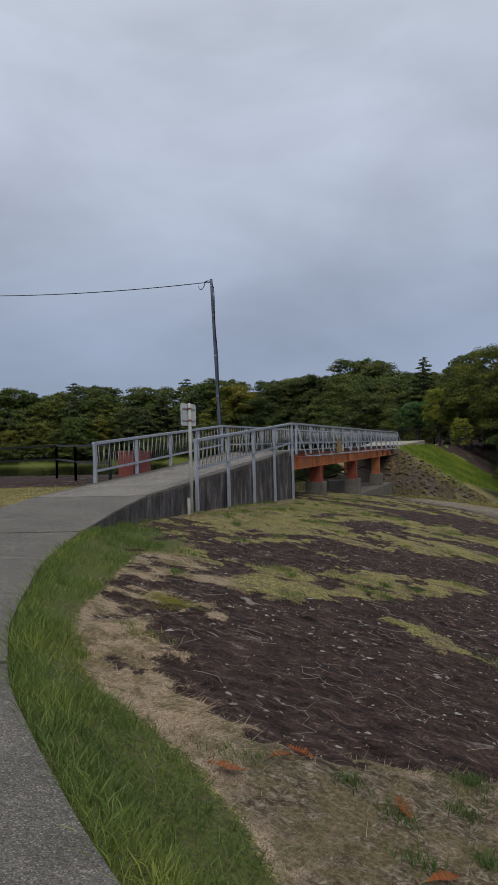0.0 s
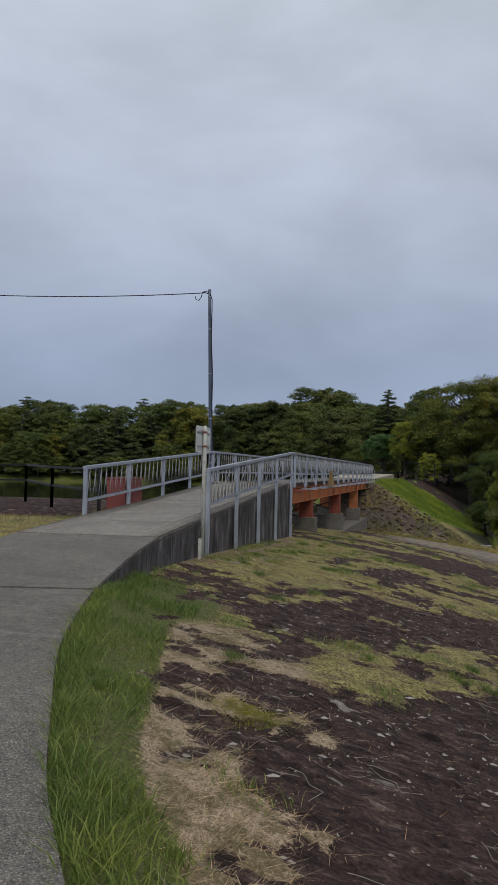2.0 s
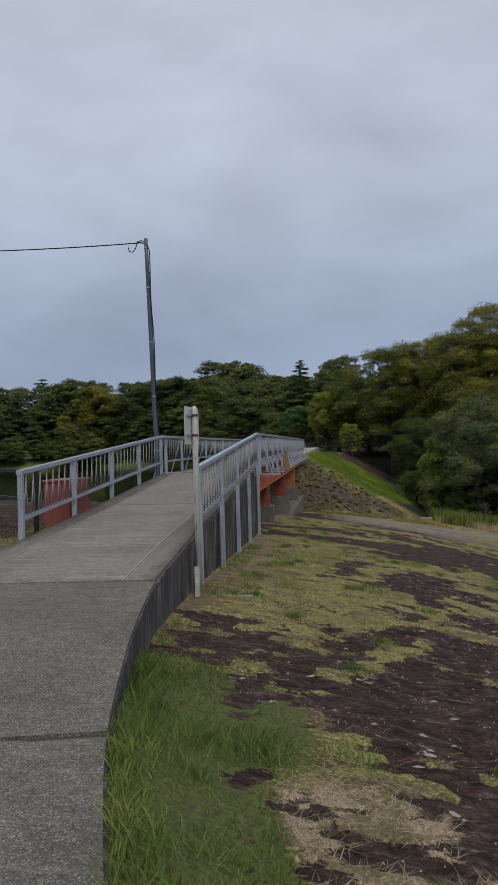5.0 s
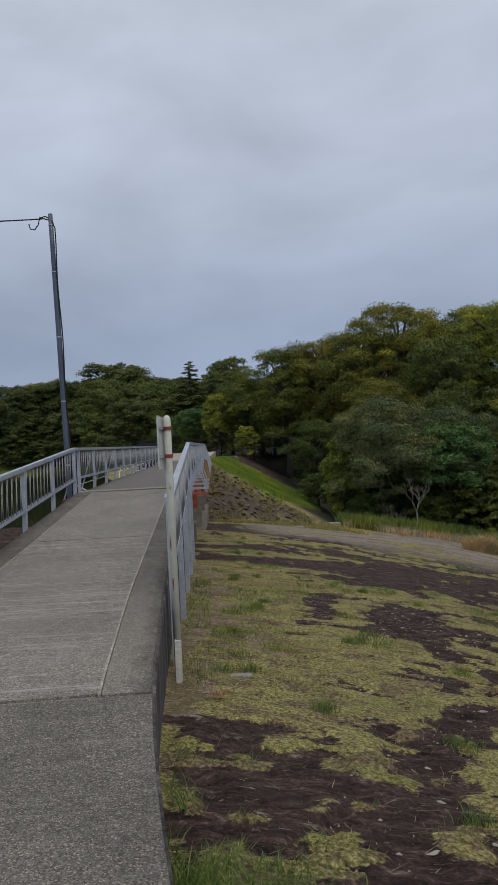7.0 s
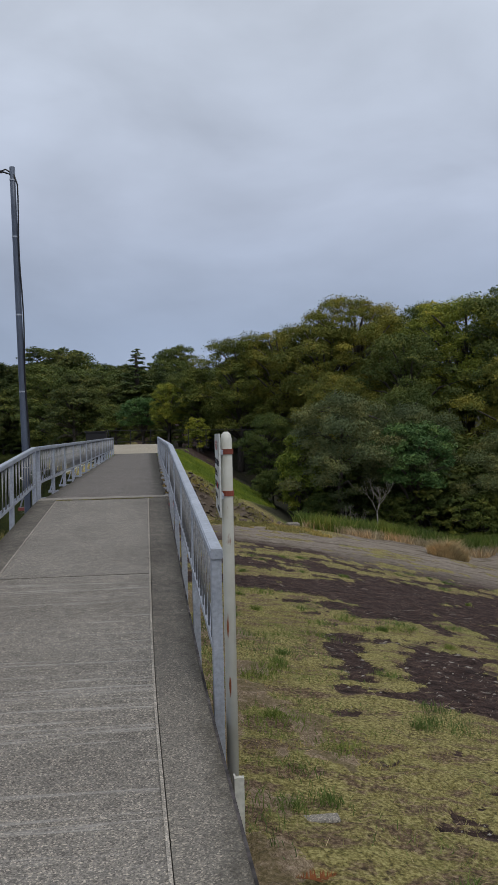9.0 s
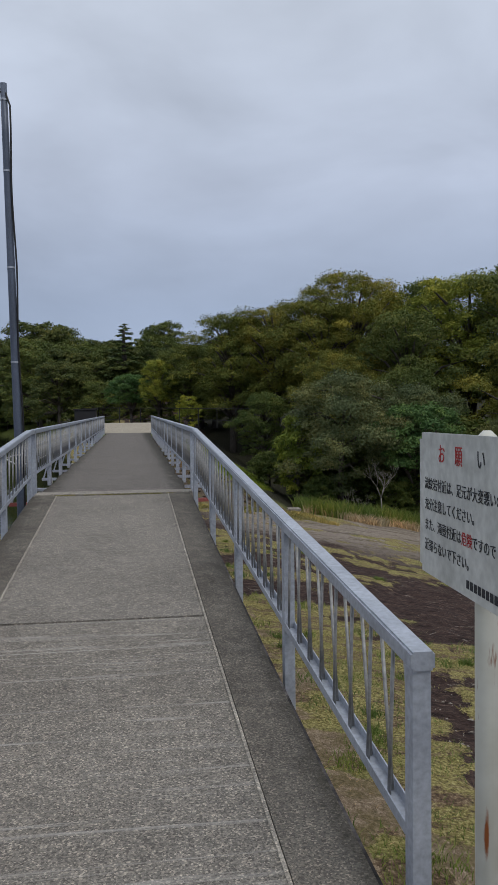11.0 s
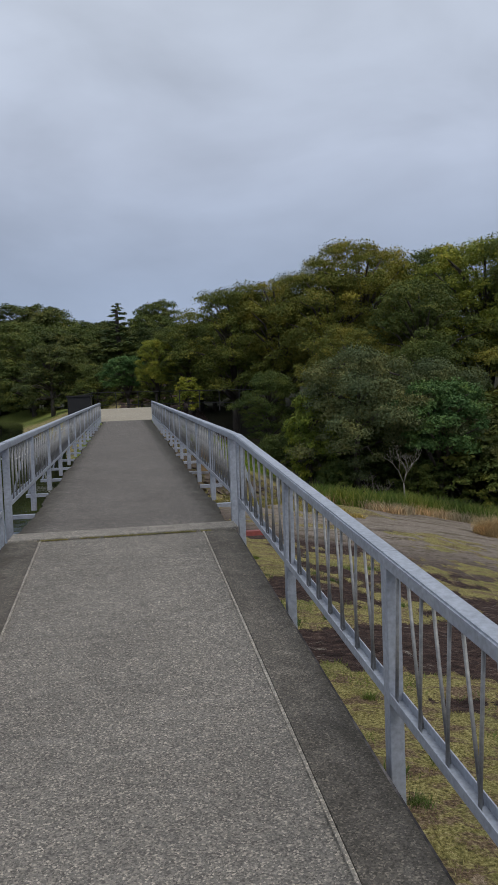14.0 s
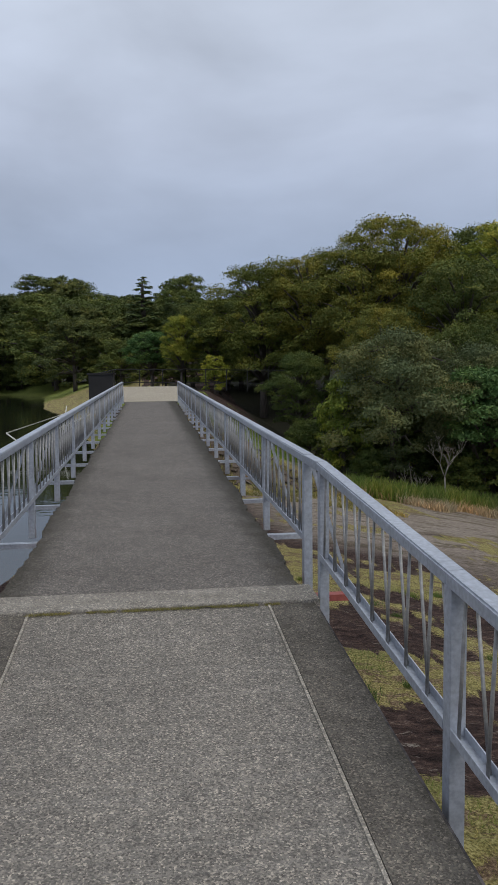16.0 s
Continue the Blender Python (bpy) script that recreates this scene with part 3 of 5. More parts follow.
def ground_material():
    m, nt, b = material("rock_and_turf", 0.95, 0, 0.2)

    def attr(name):
        a = nt.nodes.new("ShaderNodeAttribute")
        a.attribute_name = name
        return a.outputs["Fac"]
    fine = noise_node(nt, 38, 4, 0.7)
    tear = noise_node(nt, 17, 6, 0.75, (1, 1.5, 1), 0.6)

    def torn(name, amp=1.6):
        ms = nt.nodes.new("ShaderNodeMath")
        ms.operation = "MULTIPLY_ADD"
        nt.links.new(tear, ms.inputs[0])
        ms.inputs[1].default_value = amp
        ms.inputs[2].default_value = -amp / 2
        ad = nt.nodes.new("ShaderNodeMath")
        ad.operation = "ADD"
        nt.links.new(ms.outputs[0], ad.inputs[0])
        nt.links.new(attr(name), ad.inputs[1])
        return ramp_node(nt, ad.outputs[0], [(0.44, (0, 0, 0)), (0.56, (1, 1, 1))])
    mid = noise_node(nt, 4.5, 12, 0.82, (1.0, 2.4, 1.0), 0.5)
    turf = ramp_node(nt, fine, [(0.34, (0.065, 0.055, 0.02)), (0.48, (0.24, 0.205, 0.068)), (0.64, (0.50, 0.44, 0.19))])
    turf = mix_node(nt, ramp_node(nt, noise_node(nt, 0.9, 4, 0.6), [(0.5, (0, 0, 0)), (0.68, (0.6, 0.6, 0.6))]), turf,
                    ramp_node(nt, fine, [(0.3, (0.07, 0.085, 0.022)), (0.7, (0.22, 0.24, 0.075))]))
    straw = ramp_node(nt, noise_node(nt, 45, 5, 0.75, (1, 0.5, 1), 2.5), [(0.35, (0.09, 0.06, 0.036)), (0.47, (0.33, 0.235, 0.15)), (0.6, (0.64, 0.5, 0.35))])
    straw = mix_node(nt, attr("dirt"), straw, ramp_node(nt, noise_node(nt, 16, 6, 0.8, (1, 1, 1), 1.0), [(0.38, (0.045, 0.034, 0.02)), (0.5, (0.15, 0.11, 0.07)), (0.62, (0.42, 0.34, 0.26))]))
    rk = ramp_node(nt, mid, [(0.38, (0.010, 0.006, 0.0055)), (0.48, (0.044, 0.026, 0.022)), (0.58, (0.095, 0.060, 0.049)), (0.66, (0.28, 0.215, 0.175))])
    rk = mix_node(nt, 0.9, rk, ramp_node(nt, fine, [(0.3, (0.35, 0.35, 0.36)), (0.6, (1.3, 1.3, 1.3))]), "MULTIPLY")
    pale = ramp_node(nt, noise_node(nt, 3.3, 6, 0.72, (0.55, 1.7, 1), 0.8), [(0.62, (0, 0, 0)), (0.665, (1, 1, 1))])
    rk = mix_node(nt, pale, rk, ramp_node(nt, fine, [(0.3, (0.15, 0.13, 0.11)), (0.7, (0.40, 0.36, 0.31))]))
    tan = ramp_node(nt, mid, [(0.36, (0.13, 0.105, 0.088)), (0.5, (0.27, 0.225, 0.188)), (0.64, (0.42, 0.36, 0.305))])
    tan = mix_node(nt, ramp_node(nt, noise_node(nt, 1.1, 8, 0.75, (0.5, 1.6, 1), 0.5), [(0.5, (0, 0, 0)), (0.6, (0.8, 0.8, 0.8))]), tan, ramp_node(nt, fine, [(0.3, (0.05, 0.036, 0.026)), (0.7, (0.16, 0.13, 0.07))]))
    rk = mix_node(nt, attr("tan"), rk, tan)
    soil = ramp_node(nt, noise_node(nt, 2.6, 7, 0.75, (0.8, 1.5, 1), 0.4), [(0.49, (0, 0, 0)), (0.57, (0.9, 0.9, 0.9))])
    turf = mix_node(nt, soil, turf, ramp_node(nt, fine, [(0.34, (0.05, 0.032, 0.024)), (0.52, (0.16, 0.10, 0.068)), (0.68, (0.38, 0.28, 0.19))]))
    straw = mix_node(nt, ramp_node(nt, noise_node(nt, 3.8, 7, 0.78), [(0.47, (0, 0, 0)), (0.55, (0.85, 0.85, 0.85))]), straw, ramp_node(nt, fine, [(0.3, (0.06, 0.055, 0.022)), (0.52, (0.17, 0.13, 0.06)), (0.7, (0.36, 0.28, 0.17))]))
    c = mix_node(nt, torn("dry"), turf, straw)
    c = mix_node(nt, torn("lush"), c, mix_node(nt, ramp_node(nt, tear, [(0.48, (0, 0, 0)), (0.6, (0.8, 0.8, 0.8))]), ramp_node(nt, fine, [(0.3, (0.05, 0.065, 0.016)), (0.7, (0.17, 0.2, 0.055))]), ramp_node(nt, fine, [(0.3, (0.045, 0.036, 0.02)), (0.7, (0.2, 0.16, 0.09))])))
    c = mix_node(nt, attr("face"), c, ramp_node(nt, mid, [(0.3, (0.05, 0.038, 0.028)), (0.7, (0.15, 0.115, 0.085))]))
    # forest floor, coloured near black to carry the shade under trees and shrubs
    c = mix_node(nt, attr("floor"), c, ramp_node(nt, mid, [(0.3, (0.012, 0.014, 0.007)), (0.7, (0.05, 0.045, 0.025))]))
    c = mix_node(nt, attr("meadow"), c, ramp_node(nt, fine, [(0.3, (0.09, 0.14, 0.018)), (0.7, (0.23, 0.29, 0.05))]))
    c = mix_node(nt, torn("rock"), c, rk)
    nt.links.new(c, b.inputs["Base Color"])
    bump_node(nt, b, fine, 0.035, 1.0)
    return m


ground = mesh_object("ground", np.stack([GX, GY, GZ], -1).reshape(-1, 3), gfaces, ground_material(), smooth_shade=True)
tagged(ground, "dark bare rock slope with patches of dry yellow turf", "ground", kind="structure")
tan_mask = smooth(0.40, 0.56, fbm(GX * 0.3, GY * 0.7, 5, 91) + 0.45 * smooth(30, 42, GY + 0.4 * GX) - 0.14) * smooth(27, 38, GY) * smooth(50.5, 49.5, GY) * smooth(1.0, 3.0, GX)
lush = smooth(0.0, 0.15, 1 - dry) * smooth(11.5, 9.5, GY) * smooth(-1.2, 0, GX) * smooth(1.4, 0.9, dist_to_edge(GX, GY))
lush = np.clip(lush * (1 - dry) + smooth(48.7, 49.6, GY) * smooth(4, 8, GX), 0, 1)
(ax_, ay_), (bx_, by_) = BANK
south_ = np.interp(GX, [ax_ - 9, ax_, bx_, bx_ + 4], [ay_, ay_, by_, by_ - 3]) - GY
face_ = smooth(0.0, 0.3, south_) * (GY > 40) * (GX > -3) * (GX < 7.6) * (GZ > ground_raw(GX, GY) + 0.06)
# forest floor whose colour is darkened for the shade of the wood
floor_shade = np.clip(smooth(50.6, 51.6, GY) * smooth(0.5, 1.2, GX) + smooth(95, 112, GY) + smooth(14, 18, GX) + smooth(-3, -30, GY), 0, 1)
# grass colour ends on the right along the shrubs' shadow line
meadow = smooth(0.1, -0.3, south_) * (GY > 40) * smooth(8.2, 6.6, GX + 0.15 * (GY - 50)) * smooth(2.6, 1.6, GX - 0.42 * (GY - 45)) * smooth(-3.6, -3, GX) * smooth(75, 70, GY)
shore = smooth(6, 2, np.abs(poly_dist(GX, GY, POND) - 3)) * (GY > 100)
meadow = np.clip(meadow + shore * 0.7, 0, 1) * (1 - face_)
for nm, vals in (("rock", rock), ("dry", dry), ("lush", lush), ("tan", tan_mask), ("dirt", dirt_mask(GX, GY)), ("floor", floor_shade * (1 - meadow)), ("meadow", meadow), ("face", face_)):
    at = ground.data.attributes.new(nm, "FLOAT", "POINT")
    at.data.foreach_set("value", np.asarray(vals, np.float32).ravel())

# pond
def water_material():
    m, nt, b = material("pond_water", 0.04, 0, 0.5)
    b.inputs["Base Color"].default_value = (0.018, 0.022, 0.012, 1)
    bump_node(nt, b, noise_node(nt, 1.6, 3, 0.5, (1, 2.2, 1)), 0.012, 0.25)
    return m


pond_pts = spline(POND + [POND[0]], 3.0)
bmw = bmesh.new()
bmw.faces.new([bmw.verts.new((x * 1.0 - 0.3, y, -1.45)) for x, y in pond_pts[:-1]])
bmesh.ops.triangulate(bmw, faces=bmw.faces)
pond = part("pond_water", bmw, water_material())
if pond.data.polygons[0].normal.z < 0:
    pond.data.flip_normals()
tagged(pond, "still dark pond water mirroring trees and sky", "water", kind="structure")

# ---- ramp ----
ramp = thing("ramp", "curved concrete path rising to the bridge beside a stained wall", "path", kind="structure")
CUTS = [22.1, 17.0, 11.6, 8.62, 3.9, -0.6, -2.7]


def edge_rows(y_hi, y_lo):
    """Rows of the path between two cuts, as right points, left points and heights."""
    R, L, Z = [], [], []
    for (p, q) in zip(EDGE, LEFT):
        if y_lo <= p[1] <= y_hi:
            R.append(p), L.append(q), Z.append(deck_z(p[1]))
    return R, L, Z


def lerp2(a, b, k):
    return (a[0] + (b[0] - a[0]) * k, a[1] + (b[1] - a[1]) * k)


FULL = spline([(p[0], p[1]) for p in EDGE], 0.012)
FULL_N = normals(FULL)
FULL_L = [(p[0] + n[0] * ROAD_W, p[1] + n[1] * ROAD_W) for p, n in zip(FULL, FULL_N)]
for hi, lo in zip(CUTS, CUTS[1:]):
    gap = {22.1: 0.006, 17.0: 0.009, 11.6: 0.028, 8.62: 0.028, 3.9: 0.02}
    sel = [i for i, p in enumerate(FULL) if lo + gap.get(lo, 0.01) < p[1] < hi - gap.get(hi, 0.01)]
    sel = sel[:1] + sel[1:-1][::10] + sel[-1:]
    if len(sel) < 2:
        continue
    R, L = [FULL[i] for i in sel], [FULL_L[i] for i in sel]
    Z = [deck_z(p[1]) for p in R]
    wav = [0.008 * (float(fbm(np.array([p[1] * 2.0]), np.array([0.0]), 2, 7)[0]) - 0.5) for p in R]
    if hi > 12:
        k0, k1 = 0.1425, 0.857
        bm = bmesh.new()
        strip_solid([lerp2(a, b, k1) for a, b in zip(R, L)], [lerp2(a, b, k0) for a, b in zip(R, L)], [z + w for z, w in zip(Z, wav)], [z + w for z, w in zip(Z, wav)], 0.14, bm)
        part("concrete_slab", bm, M_SLAB_FINE if hi > 18 else M_SLAB, ramp, "brushed grey concrete slab with pebbles")
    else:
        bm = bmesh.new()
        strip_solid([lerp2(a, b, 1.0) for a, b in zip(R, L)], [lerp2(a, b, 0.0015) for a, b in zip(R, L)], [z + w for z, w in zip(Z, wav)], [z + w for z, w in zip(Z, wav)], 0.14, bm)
        part("concrete_slab", bm, M_SLAB_DARK, ramp, "darker brushed concrete slab with pebbles")
sel = [i for i, p in enumerate(FULL) if 11.585 < p[1] < 22.095]
sel = sel[:-1:12] + sel[-1:]
for ka, kb in ((0.006, 0.1405), (0.8592, 1.0)):
    bm = bmesh.new()
    R, L = [FULL[i] for i in sel], [FULL_L[i] for i in sel]
    strip_solid([lerp2(a, b, kb) for a, b in zip(R, L)], [lerp2(a, b, ka) for a, b in zip(R, L)], [deck_z(p[1]) + 0.004 for p in R], [deck_z(p[1]) + 0.002 for p in R], 0.2, bm)
    part("kerb_strip", bm, M_KERB, ramp, "dark weathered concrete edge strip")
for ka, kb in ((0.143, 0.1505), (0.849, 0.8565)):
    bm = bmesh.new()
    R, L = [FULL[i] for i in sel], [FULL_L[i] for i in sel]
    strip_solid([lerp2(a, b, kb) for a, b in zip(R, L)], [lerp2(a, b, ka) for a, b in zip(R, L)], [deck_z(p[1]) + 0.008 for p in R], [deck_z(p[1]) + 0.008 for p in R], 0.05, bm)
    part("joint_edge", bm, M_JOINT, ramp, "pale worn edge of the joint")
# bed under the joints
bm = bmesh.new()
strip_solid([lerp2(a, b, 0.99) for a, b in zip(EDGE, LEFT)], [lerp2(a, b, 0.012) for a, b in zip(EDGE, LEFT)], [deck_z(p[1]) - 0.018 for p in EDGE], [deck_z(p[1]) - 0.018 for p in EDGE], 0.15, bm)
part("ramp_bed", bm, M_KERB, ramp)
# retaining walls, right (curved) and left
for side, line, nrm, y_min, off in (("right", FULL, FULL_N, 7.2, 0.0), ("left", FULL_L, FULL_N, 12.5, 1.0)):
    sel = [i for i, p in enumerate(line) if FULL[i][1] > y_min][::12]
    bm = bmesh.new()
    sgn = -1 if off else 1
    inner = [(line[i][0] + sgn * 0.2 * nrm[i][0], line[i][1] + sgn * 0.2 * nrm[i][1]) for i in sel]
    tops = [deck_z(FULL[i][1]) - (0.022 if off == 0 else 0.025) for i in sel]
    if off:
        outer = [(line[i][0] + 0.03 * nrm[i][0], line[i][1]) for i in sel]
        tops = [t - 0.004 for t in tops]
        strip_solid(outer, inner, tops, tops, 1.7, bm)
    else:
        outer = [(line[i][0] - 0.012 * nrm[i][0], line[i][1] - 0.012 * nrm[i][1]) for i in sel]
        strip_solid(inner, outer, tops, tops, 1.7, bm)
    part("retaining_wall", bm, M_WALL, ramp, "black-streaked concrete retaining wall")
# rounded coping at the wall's head
bm = bmesh.new()
sel = [i for i, p in enumerate(FULL) if p[1] > 8.6][::16]
tube(bm, [(FULL[i][0] + 0.035 * FULL_N[i][0], FULL[i][1] + 0.035 * FULL_N[i][1], deck_z(FULL[i][1]) - 0.058) for i in sel], 0.05, 8)
part("coping_edge", bm, M_KERB, ramp, "worn rounded edge of dark concrete", True)
# expansion strip at the bridge end and end wall of the ramp
bm = bmesh.new()
box(bm, -2.06, -0.05, 22.11, 22.46, -0.12, 0.022, 0.012)
part("expansion_strip", bm, M_STRIP, ramp, "pale cracked concrete strip across the path")
bm = bmesh.new()
box(bm, -2.06, -0.06, 22.12, 22.5, -1.9, -0.125)
part("end_wall", bm, M_WALL, ramp)

# ---- bridge ----
bridge = thing("bridge", "footbridge on orange steel girders with asphalt deck", "bridge", kind="structure")
Y0, Y1 = 22.47, 51.3
bm = bmesh.new()
ys = np.linspace(Y0, Y1, 400)
rag = [0.035 * (random.random() - 0.5) + 0.02 * math.sin(y * 2.3) for y in ys]
strip_solid([(-1.995 - r, y) for r, y in zip(rag, ys)], [(-0.105 + r, y) for r, y in zip(rag[::-1], ys)], [deck_z(y) + 0.012 for y in ys], [deck_z(y) + 0.012 for y in ys], 0.06, bm)
part("bridge_deck", bm, M_DECK, bridge, "dark grey asphalt deck with crumbling edges")
bm = bmesh.new()
strip_solid([(-1.95, y) for y in ys], [(-0.15, y) for y in ys], [deck_z(y) - 0.05 for y in ys], [deck_z(y) - 0.05 for y in ys], 0.06, bm)
part("deck_plate", bm, M_PINK, bridge, "faded pinkish steel deck plate")
for gxp in (-0.24, -1.88):
    bm = bmesh.new()
    ym = (Y0 + Y1) / 2
    for (w, za, zb) in ((0.02, -0.14, -0.54), (0.2, -0.12, -0.14), (0.2, -0.54, -0.56)):
        box(bm, gxp - w / 2, gxp + w / 2, Y0 + 0.03, Y1, zb, za)
    for k in range(12):
        y = Y0 + 1.2 + 2.4 * k
        box(bm, gxp - 0.09, gxp + 0.09, y, y + 0.012, -0.535, -0.145)
    for v in bm.verts:
        v.co.z += deck_z(v.co.y)
    part("girder", bm, M_ORANGE, bridge, "orange painted steel girder with rust stains")
bm = bmesh.new()
for k in range(7):
    y = Y0 + 1.5 + 4.0 * k
    bar(bm, (-0.26, y, deck_z(y) - 0.2), (-1.86, y + 1.6, deck_z(y) - 0.5), 0.05, 0.05)
    bar(bm, (-1.86, y, deck_z(y) - 0.2), (-0.26, y + 1.6, deck_z(y) - 0.5), 0.05, 0.05)
part("cross_brace", bm, M_RUSTRED, bridge, "rust-red cross bracing between the girders")
for y in (27.3, 35.3, 43.4):
    for px_ in (-0.36, -1.78):
        zt = deck_z(y) - 0.565
        zc = float(ground_z(np.array([0.0]), np.array([y]))[0])
        zb = {27.3: -1.08, 35.3: -1.28, 43.4: -1.32}[y]
        bm = bmesh.new()
        box(bm, px_ - 0.2, px_ + 0.2, y - 0.2, y - 0.185, zb, zt)
        box(bm, px_ - 0.2, px_ + 0.2, y + 0.185, y + 0.2, zb, zt)
        box(bm, px_ - 0.2, px_ - 0.185, y - 0.184, y + 0.184, zb, zt)
        box(bm, px_ + 0.185, px_ + 0.2, y - 0.184, y + 0.184, zb, zt)
        box(bm, px_ - 0.24, px_ + 0.24, y - 0.24, y + 0.24, zb - 0.004, zb + 0.02)
        part("pier_column", bm, M_RUSTRED if y < 40 else M_ORANGE, bridge, "orange-red painted steel pier column")
        bm = bmesh.new()
        box(bm, px_ - 0.32, px_ + 0.32, y - 0.32, y + 0.32, zc - 0.6, zb - 0.006, 0.02)
        part("pier_footing", bm, M_OLDCON, bridge, "stained concrete footing block")
    bm = bmesh.new()
    bar(bm, (-0.36, y + 0.3, -1.2), (-1.78, y + 0.3, -0.75), 0.04, 0.04)
    bar(bm, (-1.78, y + 0.3, -1.2), (-0.36, y + 0.3, -0.75), 0.04, 0.04)
    part("pier_brace", bm, M_BLACK, bridge)
# sloping concrete apron between the piers
bm = bmesh.new()
pr = [(36.6, -2.5), (36.9, -1.45), (37.6, -1.4), (40.8, -2.9)]
a_ = [bm.verts.new((-0.5, y, z)) for y, z in pr]
b_ = [bm.verts.new((-2.6, y, z)) for y, z in pr]
for i in range(4):
    bm.faces.new([a_[i], a_[(i + 1) % 4], b_[(i + 1) % 4], b_[i]])
bm.faces.new(a_[::-1])
bm.faces.new(b_)
part("concrete_apron", bm, M_OLDCON, bridge, "sloping grey concrete apron")
bm = bmesh.new()
box(bm, -2.5, 0.3, 51.32, 51.9, -3.0, 0.19)
box(bm, -2.9, 0.1, 24.8, 50, -2.9, -1.95)
part("abutment", bm, M_OLDCON, bridge)

# ---- railings ----
RAMP_Y = [13.97, 16.0, 18.06, 20.09, 22.25]
BR_Y = [22.78 + 2.03 * k for k in range(15)]


def railing(name, label, x, posts, top, post_foot, side, on_bridge):
    """top(y): height of the rail's top. side: +1 where outside is towards +x."""
    t = thing(name, label, "railing")
    for y in posts:
        bm = bmesh.new()
        box(bm, x - 0.03, x + 0.03, y - 0.035, y + 0.035, post_foot(y), top(y) - 0.058, 0.004)
        part("post", bm, M_STEEL, t)
    for a, b in zip(posts, posts[1:]):
        bm = bmesh.new()
        ya, yb = a + (0.002 if a != posts[0] else -0.045), b - (0.002 if b != posts[-1] else -0.045)
        v = box(bm, x - 0.038, x + 0.038, ya, yb, -0.058, 0, 0.0)
        for q in bm.verts:
            q.co.z += top(q.co.y)
        bmesh.ops.bevel(bm, geom=[e for e in bm.edges if abs((e.verts[0].co - e.verts[1].co).y) > 1], offset=0.007, segments=2, affect="EDGES")
        part("top_rail", bm, M_STEEL, t)
        bm = bmesh.new()
        for x0, x1, z0, z1 in ((x - 0.03, x + 0.03, -0.600, -0.594), (x - 0.03, x - 0.025, -0.594, -0.56), (x + 0.025, x + 0.03, -0.594, -0.56)):
            box(bm, x0, x1, a + 0.037, b - 0.037, z0, z1)
        for q in bm.verts:
            q.co.z += top(q.co.y)
        part("bottom_rail", bm, M_STEEL, t)
    return t


def rods(parent, x, posts, top, joined_from):
    shared = {}
    far = bmesh.new()
    used = False
    for k, (a, b) in enumerate(zip(posts, posts[1:])):
        n = 16
        step = (b - a - 0.07) / n
        slope = (top(b) - top(a)) / (b - a)
        for i in range(n):
            y = a + 0.035 + step * (i + 0.5)
            lean = 0.12 if i % 2 == 0 else -0.05
            off = 0.012 if i % 2 == 0 else -0.012
            if k < joined_from:
                key = (round(slope, 3), i % 2)
                if key not in shared:
                    bm_ = bmesh.new()
                    tube(bm_, [(0, -lean * 0.5, -0.592 - slope * lean * 0.5), (0, lean * 0.5, -0.056 + slope * lean * 0.5)], 0.0068, 6)
                    me = bpy.data.meshes.new("rod")
                    bm_.to_mesh(me)
                    bm_.free()
                    me.shade_smooth()
                    me.materials.append(M_ROD)
                    shared[key] = me
                r = new("rod", shared[key])
                r.parent = parent
                r.location = (x + off, y, top(y))
            else:
                used = True
                tube(far, [(x + off, y - lean * 0.5, top(y) - 0.592), (x + off, y + lean * 0.5, top(y) - 0.056)], 0.0065, 5)
    if used:
        tagged(part("rod", far, M_ROD, parent, "", True), kind="stuff")
    else:
        far.free()


def top_ramp(y):
    return float(np.interp(y, [13.9, 22.3], [0.285, 0.838]))


def top_bridge(y):
    return float(np.interp(y, [22.3, 51.2], [0.838, 1.05]))


def gfoot(x):
    return lambda y: float(ground_z(np.array([x]), np.array([y]))[0]) - 0.05


rr = railing("ramp_railing", "weathered galvanised steel railing fixed to the outside of the ramp wall", 0.0, RAMP_Y, top_ramp, gfoot(0.1), 1, False)
rods(rr, 0.0, RAMP_Y, top_ramp, 9)
rl = railing("ramp_railing", "weathered galvanised steel railing on the pond side of the ramp", -2.13, RAMP_Y, top_ramp, gfoot(-2.15), -1, False)
rods(rl, -2.13, RAMP_Y, top_ramp, 9)
for x, side in ((0.0, 1), (-2.13, -1)):
    br = railing("bridge_railing", "galvanised bridge railing propped by slanting outriggers", x, BR_Y, top_bridge, lambda y: deck_z(y) - 0.1, side, True)
    rods(br, x, BR_Y, top_bridge, 4)
    for y in BR_Y:
        bm = bmesh.new()
        bar(bm, (x + side * 0.03, y, top_bridge(y) - 0.06), (x + side * 0.3, y, deck_z(y) - 0.14), 0.024, 0.024)
        part("outrigger_brace", bm, M_STEEL, br)
        bm = bmesh.new()
        x0, x1 = sorted((x - side * 0.14, x + side * 0.33))
        box(bm, x0, x1, y - 0.04, y + 0.04, deck_z(y) - 0.19, deck_z(y) - 0.145)
        part("outrigger_beam", bm, M_STEEL if y > 23 else M_PINK, br)
for x in (0.0, -2.13):
    bm = bmesh.new()
    box(bm, x - 0.034, x + 0.034, 22.325, 22.73, 0.78, 0.838, 0.006)
    part("rail_link", bm, M_STEEL, rr if x > -1 else rl)

# the bridge veers a little and widens towards its far end
def veer(x, y):
    k = min(1.0, max(0.0, (y - 22.3) / 28.9))
    return k * (0.08 + 0.16 * (x + 2.1) / 2.1)


